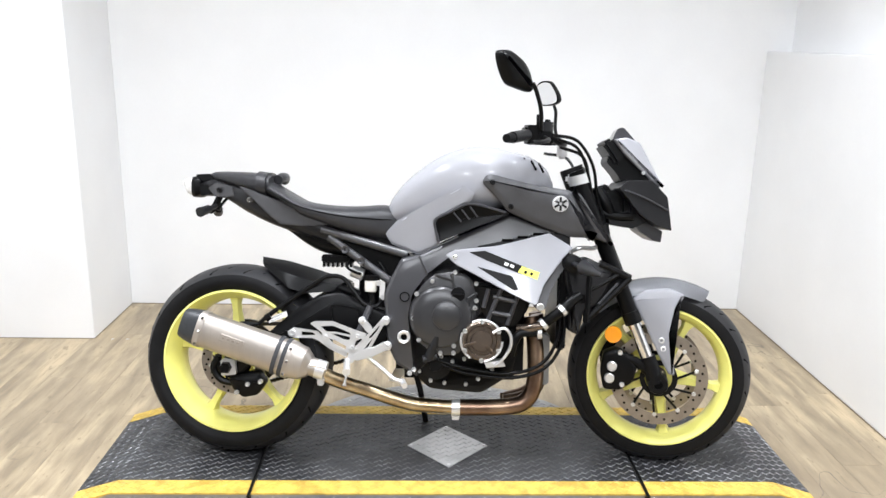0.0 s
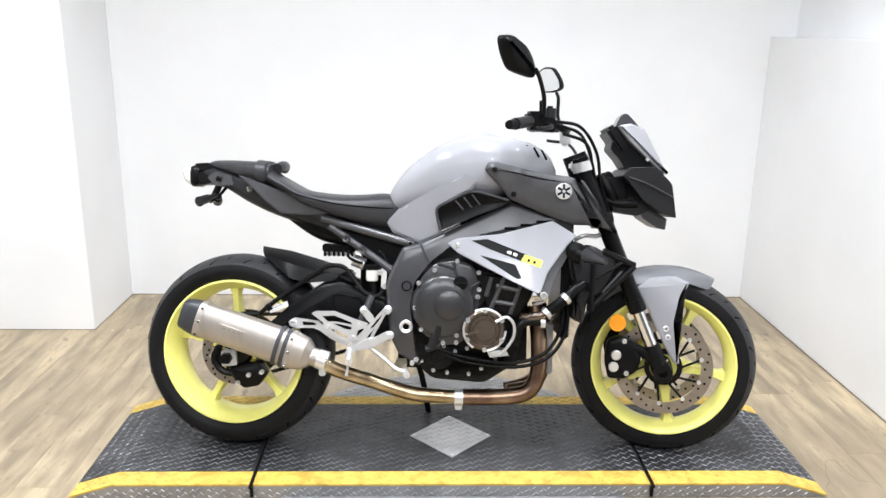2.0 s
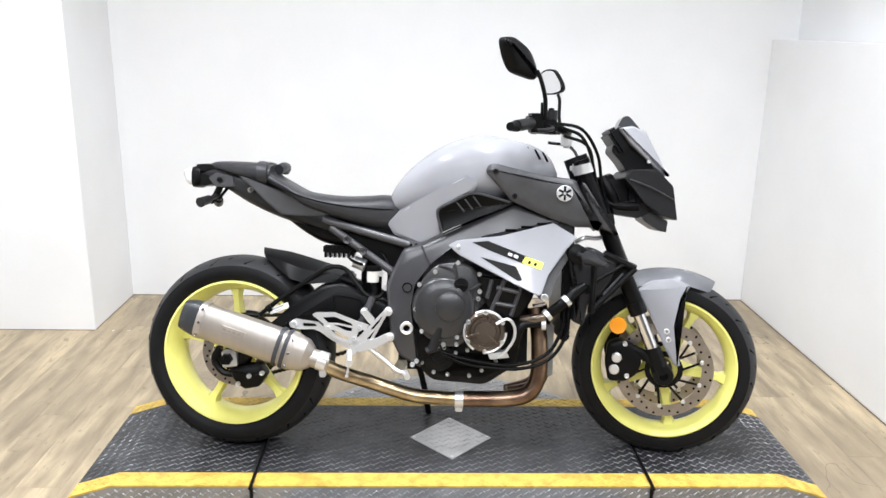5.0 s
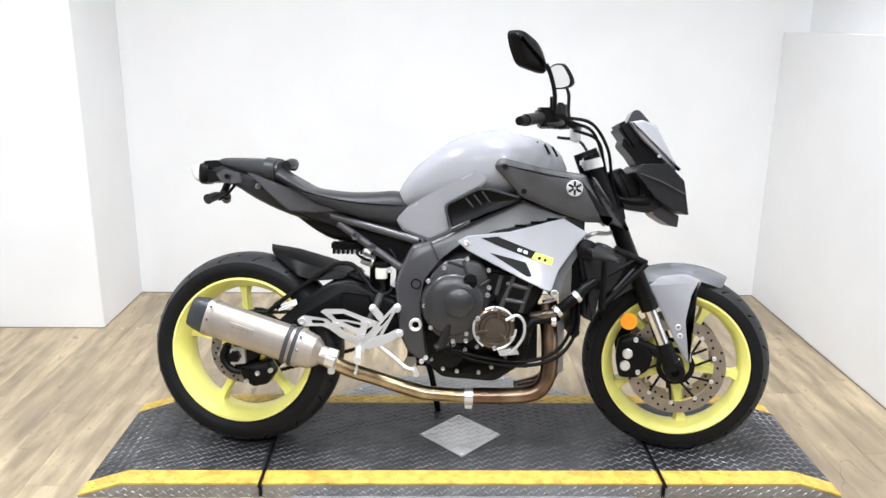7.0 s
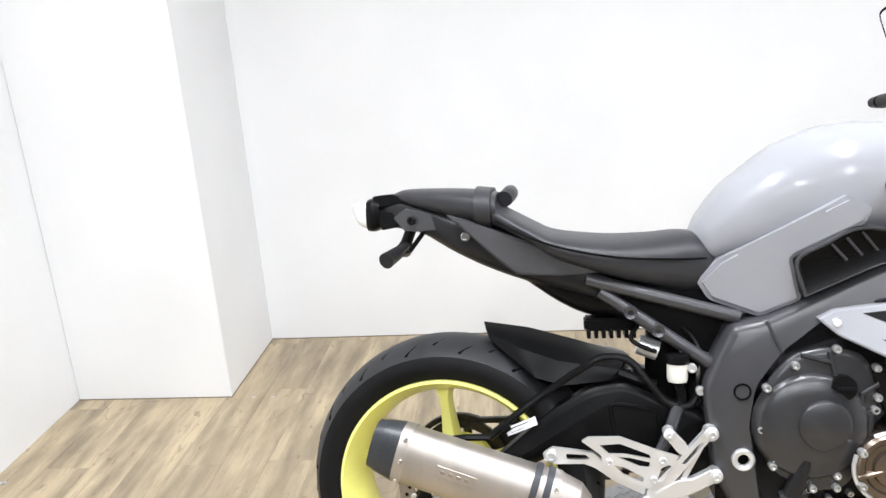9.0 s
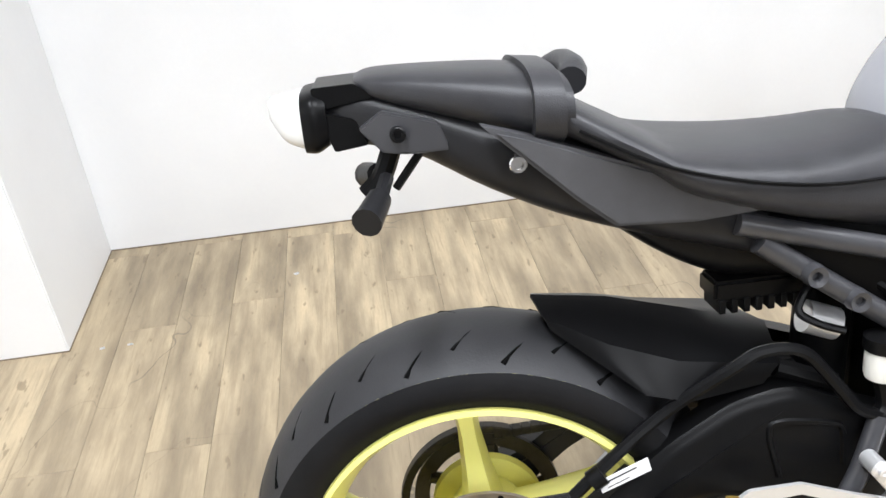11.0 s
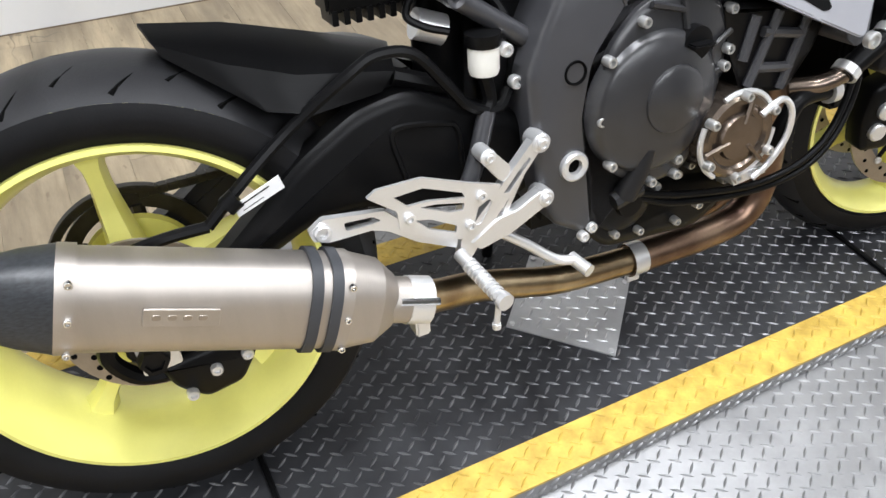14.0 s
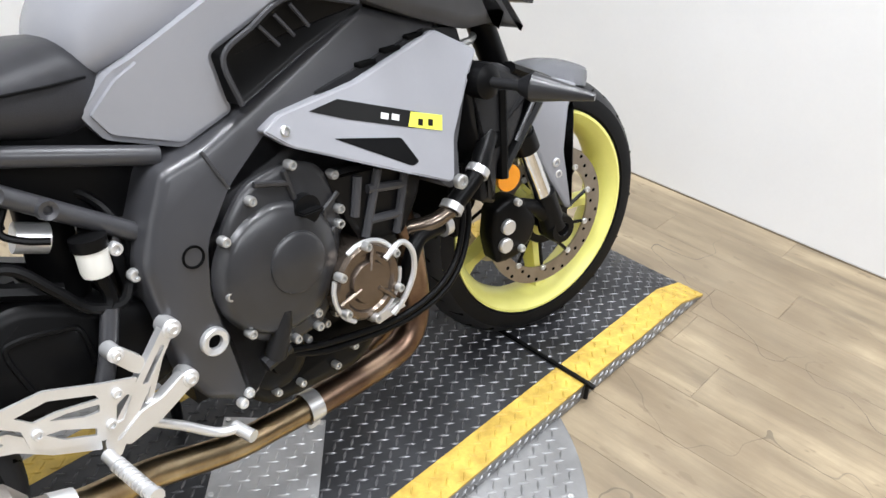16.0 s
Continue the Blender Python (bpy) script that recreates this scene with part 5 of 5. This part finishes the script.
# ---- front end (turned with the bars) ----
for s in (-1, 1):
    y = 0.104 * s
    fork = part("fork", tube([(0.450, y, 0.992), (0.655, y, 0.500)], 0.026, 18), BLACK, bike, "black upside-down fork leg", True)
    part("chrome_tube", tube([(0.645, y, 0.520), (0.725, y, 0.330)], 0.0205, 18), CHROME, fork, "polished fork tube", True)
    part("fork_collar", tube([(0.640, y, 0.535), (0.656, y, 0.497)], 0.029, 18), ENGINE, fork, "", True)
    part("fork_foot", tube([(0.705, y, 0.388), (0.735, y, 0.300)], (0.024, 0.029), 16), ENGINE, fork, "", True)
    part("axle_clamp", lathe([(0.014, -0.022), (0.016, -0.026), (0.030, -0.026), (0.033, -0.018), (0.033, 0.02)], 0.742, y, 0.298, 28) if s < 0 else lathe([(0.014, 0.022), (0.033, 0.022), (0.033, -0.02)], 0.742, y, 0.298, 28), ENGINE, fork, "", True)
    cal = part("front_caliper", pillow([(0.560, 0.395), (0.600, 0.412), (0.640, 0.395), (0.672, 0.345), (0.660, 0.300), (0.620, 0.270), (0.565, 0.270), (0.552, 0.33)], 0.082 * s, 0.118 * s - (0.0 if s < 0 else 0.0), 0.012, 0.008 if s < 0 else 0, 0.012), BLACK, bike, "black four-piston front caliper", True)
    for x, z in ((0.590, 0.352), (0.583, 0.312)):
        part("piston_cap", lathe([(0, 0.01), (0.0165, 0.01), (0.0165, -0.005), (0.014, -0.008), (0, -0.008)], x, 0.128 * s if s < 0 else 0.12, z, 24), SILVER, cal, "bright piston cap", True)
    part("caliper_arm", tube([(0.62, 0.11 * s, 0.385), (0.68, 0.105 * s, 0.36), (0.715, 0.105 * s, 0.33)], 0.017, 10), BLACK, cal, "", True)
    for x, z in ((0.615, 0.400), (0.625, 0.292)):
        part("caliper_bolt", bolt(x, 0.130 * s, z, 0.008, 0.006), SILVER, cal, "", True)
part("axle_bore", lathe([(0, -0.128), (0.0145, -0.128)], 0.742, 0, 0.298, 20), GROOVE, bike, "", True)
for z, mt, w in ((0.965, SILVER, 0.03), (0.80, ENGINE, 0.035)):
    x = 0.450 + (0.992 - z) * 0.417
    part("fork_yoke", join(box(x - 0.045, x + 0.02, -0.10, 0.10, z - w / 2, z + w / 2, 0.008),
                           tube([(x + 0.004, -0.104, z - w / 2), (x - 0.004, -0.104, z + w / 2)], 0.035, 20), tube([(x + 0.004, 0.104, z - w / 2), (x - 0.004, 0.104, z + w / 2)], 0.035, 20)), mt, bike, "bright upper fork yoke" if mt is SILVER else "black lower fork yoke", True)
part("head_tube", tube([(0.43, 0, 1.0), (0.515, 0, 0.78)], 0.04, 16), ENGINE, bike, "", True)

# front mudguard: a shell over the tyre and a leg down each fork
mg = bmesh.new()
rows = []
for i in range(19):
    t = i / 18
    a = radians(134 - 72 * t)
    half = 0.072 * (1 - 0.55 * max(0, (t - 0.78) / 0.22) ** 2) * (0.75 + 0.25 * min(1, t / 0.2))
    row = []
    for j in range(11):
        u = j / 5 - 1
        rr = 0.332 - 0.040 * abs(u) ** 3
        row.append(mg.verts.new((FRONT[0] + rr * math.cos(a), u * half, FRONT[2] + rr * math.sin(a))))
    rows.append(row)
for p, q in zip(rows, rows[1:]):
    for j in range(10):
        mg.faces.new((p[j], p[j + 1], q[j + 1], q[j]))
bmesh.ops.solidify(mg, geom=mg.faces[:], thickness=0.004)
mudguard = part("front_mudguard", mg, GREY, bike, "glossy grey front mudguard", True)
for s in (-1, 1):
    leg = [(0.650, 0.572), (0.690, 0.602), (0.765, 0.612), (0.818, 0.592), (0.796, 0.548), (0.780, 0.460), (0.795, 0.325), (0.775, 0.328), (0.742, 0.388), (0.690, 0.495), (0.676, 0.520)]
    bm = pillow(leg, -0.068, -0.082, 0.010, 0.006, 0.008, (0, 0.10))
    if s > 0:
        for v in bm.verts:
            v.co.y = -v.co.y
    part("mudguard_leg", bm, GREY, mudguard, "", True)
for x, z in ((0.748, 0.440), (0.755, 0.412)):
    part("mudguard_bolt", bolt(x, -0.092, z, 0.010, 0.005), SILVER, mudguard, "", True)

# bars, controls, mirrors
bars = part("handlebar", tube([(0.262, -0.40, 1.094), (0.305, -0.27, 1.106), (0.345, -0.17, 1.112), (0.392, -0.085, 1.086), (0.405, 0.0, 1.079), (0.392, 0.085, 1.086), (0.345, 0.17, 1.112), (0.305, 0.27, 1.106), (0.262, 0.40, 1.094)], 0.0125, 12), BLACK, bike, "black tapered handlebar", True)
part("bar_clamp", box(0.382, 0.418, -0.035, 0.035, 1.03, 1.085, 0.008), SILVER, bars, "bright bar clamp", True)
for s in (-1, 1):
    part("grip", tube([(0.266, 0.388 * s, 1.095), (0.300, 0.285 * s, 1.105)], 0.0175, 16), PLASTIC, bars, "black rubber grip", True)
    part("bar_end", tube([(0.252, 0.425 * s, 1.092), (0.262, 0.397 * s, 1.094)], (0.013, 0.016), 12), ENGINE, bars, "black bar end weight", True)
    part("switch_box", box(-0.022, 0.022, -0.03, 0.03, -0.03, 0.028, 0.008), BLACK, bars, "black switch housing").matrix_local = STEER @ pose(0.308, 0.25 * s, 1.108, 0, 0, 18 * -s)
    part("lever", tube([(0.345, 0.20 * s, 1.099), (0.365, 0.26 * s, 1.090), (0.350, 0.34 * s, 1.084), (0.325, 0.40 * s, 1.082)], (0.009, 0.006), 8), ENGINE, bars, "black control lever", True)
    part("perch", box(-0.025, 0.03, -0.028, 0.028, -0.02, 0.022, 0.006), ENGINE, bars, "").matrix_local = STEER @ pose(0.340, 0.19 * s, 1.096, 0, 0, 25 * -s)
    part("stem_boot", tube([(0.335, 0.215 * s, 1.119), (0.335, 0.226 * s, 1.169)], 0.011, 10), BLACK, bars, "", True)
MIRRORS = (((0.201, -0.345, 1.264), 40, 1.2, [(0.292, -0.285, 1.105), (0.288, -0.305, 1.155), (0.272, -0.325, 1.205), (0.258, -0.332, 1.232)]),
           ((0.402, 0.45, 1.312), -52, 1.35, [(0.420, 0.27, 1.12), (0.418, 0.33, 1.165), (0.428, 0.40, 1.235), (0.425, 0.43, 1.262)]))
outline = [(-0.066, 0.050), (-0.023, 0.058), (0.028, 0.034), (0.050, 0.004), (0.065, -0.030), (0.064, -0.056), (0.032, -0.052), (-0.024, -0.042), (-0.050, 0.0)]
outline_left = [(-0.046, 0.040), (-0.018, 0.055), (0.016, 0.048), (0.042, -0.006), (0.044, -0.040), (0.008, -0.048), (-0.030, -0.042)]
for place, turn, wide, line in MIRRORS:
    near_side = turn > 0
    pts = [(x * wide, z) for x, z in (outline if near_side else outline_left)]
    stem = part("mirror_stem", tube(line, 0.0065, 10), BLACK, bars, "black bent mirror stem")
    shell = pillow(pts, 0.010, -0.004, 0.025, 0.020, 0.02) if near_side else pillow(pts, 0.004, -0.010, 0.025, 0.020, 0.02)
    if not near_side:
        for v in shell.verts:
            v.co.y = -v.co.y
    glass_pts = [(x * 0.9, z * 0.88) for x, z in pts]
    glass = plate(glass_pts, 0.013, 0.0095, 0, 0.015) if near_side else plate(glass_pts, -0.0035, -0.007, 0, 0.015)
    m = pose(*place, 6, 0, turn)
    for bmx in (shell, glass):
        bmx.transform(m)
    part("mirror_shell", shell, BLACK, bars, "angular black mirror housing")
    part("mirror_glass", glass, MIRROR, bars, "silvered mirror glass")
part("brake_reservoir", lathe([(0, 0.018), (0.02, 0.018), (0.02, -0.018), (0, -0.018)], 0, 0, 0, 20), PLASTIC, bars, "dark brake fluid cup").matrix_local = STEER @ pose(0.355, -0.175, 1.130, 90, 0, 0)
part("kill_switch", box(0.288, 0.300, 0.226, 0.240, 1.136, 1.145, 0.003), RED, bars, "small red switch", True)
for pts in ([(0.36, -0.18, 1.08), (0.425, -0.16, 1.055), (0.465, -0.13, 0.98), (0.495, -0.11, 0.86), (0.53, -0.09, 0.76)], [(0.37, -0.14, 1.06), (0.45, -0.12, 1.03), (0.475, -0.09, 0.95), (0.46, -0.06, 0.86)],
            [(0.34, -0.22, 1.09), (0.42, -0.19, 1.075), (0.480, -0.14, 1.00), (0.505, -0.10, 0.90), (0.54, -0.09, 0.80)], [(0.36, 0.18, 1.06), (0.44, 0.15, 1.04), (0.48, 0.10, 0.95)]):
    part("control_cable", tube(pts, 0.0052, 8), BLACK, bike, "black control cable")
part("cable_loom", join(tube([(0.51, -0.06, 0.93), (0.54, -0.07, 0.88), (0.56, -0.06, 0.84)], 0.018, 10), tube([(0.50, 0.0, 0.90), (0.56, 0.02, 0.92)], 0.03, 10), box(0.51, 0.585, -0.07, 0.07, 0.84, 0.90, 0.012)), BLACK, bike, "black wiring and meter bracket")
part("meter", box(-0.02, 0.02, -0.075, 0.075, -0.045, 0.045, 0.01), BLACK, bike, "black instrument unit").matrix_local = pose(0.562, 0, 1.055, 0, -35, 0)

# ---- headlight cowl ----
cowl = part("headlight_cowl", join(plate([(0.570, 0.930), (0.595, 0.958), (0.680, 0.960), (0.735, 0.905), (0.752, 0.795), (0.700, 0.812), (0.640, 0.850), (0.600, 0.900)], 0.02, -0.115, 0.022, 0.006, 3, (0.12, 0)),
                                   plate([(0.570, 0.930), (0.595, 0.958), (0.680, 0.960), (0.735, 0.905), (0.752, 0.795), (0.700, 0.812), (0.640, 0.850), (0.600, 0.900)], 0.0, 0.115, 0.022, 0.006, 3, (-0.12, 0))), PLASTIC, bike, "angular dark grey headlight cowl")
part("cowl_crease", tube([(0.590, -0.126, 0.925), (0.66, -0.119, 0.900), (0.738, -0.106, 0.862)], 0.003, 6), FRAME, cowl)
part("chin", plate([(0.640, 0.812), (0.668, 0.825), (0.732, 0.792), (0.728, 0.755), (0.700, 0.762), (0.655, 0.790)], 0.06, -0.065, 0.006, 0.004), FRAME, cowl)
part("cowl_bracket", plate([(0.540, 0.848), (0.596, 0.854), (0.635, 0.868), (0.690, 0.830), (0.630, 0.800), (0.555, 0.812)], 0.07, -0.075, 0.005, 0.004), PLASTIC, cowl)
part("meter_mount", plate([(0.500, 0.885), (0.545, 0.925), (0.600, 0.930), (0.600, 0.850), (0.520, 0.840)], 0.05, -0.055, 0.006, 0.008), BLACK, cowl)
part("cowl_inner", box(0.60, 0.70, -0.09, 0.09, 0.83, 0.94, 0.02), BLACK, cowl)
part("screen", plate([(0.560, 1.095), (0.580, 1.135), (0.600, 1.138), (0.635, 1.100), (0.690, 1.005), (0.728, 0.935), (0.715, 0.930), (0.640, 1.02)], 0.035, -0.035, 0.01, 0.01), SMOKE, cowl, "smoked fly screen")
for s in (-1, 1):
    bm = pillow([(0.558, 1.092), (0.600, 1.100), (0.645, 1.084), (0.730, 0.940), (0.700, 0.952), (0.645, 1.000), (0.595, 1.045)], -0.03, -0.076, 0.008, 0.005, 0.006, (0.18, 0))
    if s > 0:
        for v in bm.verts:
            v.co.y = -v.co.y
    part("cowl_wing", bm, GREY, cowl, "glossy grey cowl wing")
    part("cowl_stay", tube([(0.50, 0.06 * s, 0.86), (0.56, 0.07 * s, 0.84), (0.63, 0.08 * s, 0.84)], 0.014, 8), BLACK, cowl)
    part("screen_bolt", bolt(0.66, -0.072, 0.985, 0.006, 0.004), SILVER, cowl) if s < 0 else None
part("headlight_lens", loft([(0.725, 0.080, 0.885, 0.815), (0.752, 0.065, 0.862, 0.815)], 20, 4), LENS, cowl, "dark headlight lens")
part("screen_back", plate([(0.540, 1.02), (0.565, 1.095), (0.58, 1.10), (0.63, 1.03), (0.70, 0.94), (0.595, 0.950), (0.572, 0.985)], 0.06, -0.055, 0.006, 0.01), BLACK, cowl)

# ---- scraps on the floor ----
rng = random.Random(3)
for sx_, sy_, size in ((-1.554, 1.235, 0.010), (-1.480, 1.236, 0.008), (-1.036, 1.483, 0.009), (-2.206, 0.697, 0.012)):
    bm = bmesh.new()
    ring = [(math.cos(k) * size * rng.uniform(0.6, 1.3), math.sin(k) * size * rng.uniform(0.5, 1.0), 0.001 + 0.003 * (k % 2)) for k in range(6)]
    vs = [bm.verts.new(p) for p in ring]
    top = bm.verts.new((0, 0, 0.006))
    for k in range(6):
        bm.faces.new((vs[k], vs[(k + 1) % 6], top))
    bmesh.ops.solidify(bm, geom=bm.faces[:], thickness=0.0008)
    low = min(v.co.z for v in bm.verts)
    bm.transform(Matrix.Translation((sx_, sy_, 0.0002 - low)))
    thing("paper_scrap", bm, PAPER, "small crumpled white paper scrap on the floor", "paper", group="scraps on the floor")

# ---- floor planks ----
PLANK_W, PLANK_L = 0.148, 0.93
plank_meshes = {}
rng = random.Random(7)
row = 0
x = LEFT - 0.3
while x < RIGHT + 0.15:
    w = PLANK_W
    y = BACK - rng.random() * PLANK_L
    ends = [BACK]
    while y > -2.0:
        ends.append(y)
        y -= PLANK_L
    ends.append(NEAR)
    for a, b in zip(ends, ends[1:]):
        if x + w <= PIER_X + 0.02 and b >= PIER_Y:
            continue
        key = (round(w, 3), round(a - b, 3))
        if key not in plank_meshes:
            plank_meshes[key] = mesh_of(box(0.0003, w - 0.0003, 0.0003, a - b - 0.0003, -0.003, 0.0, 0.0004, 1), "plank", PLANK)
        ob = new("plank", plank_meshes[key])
        ob.parent = floor_slab
        ob.location = (x, b, 0)
    x += PLANK_W
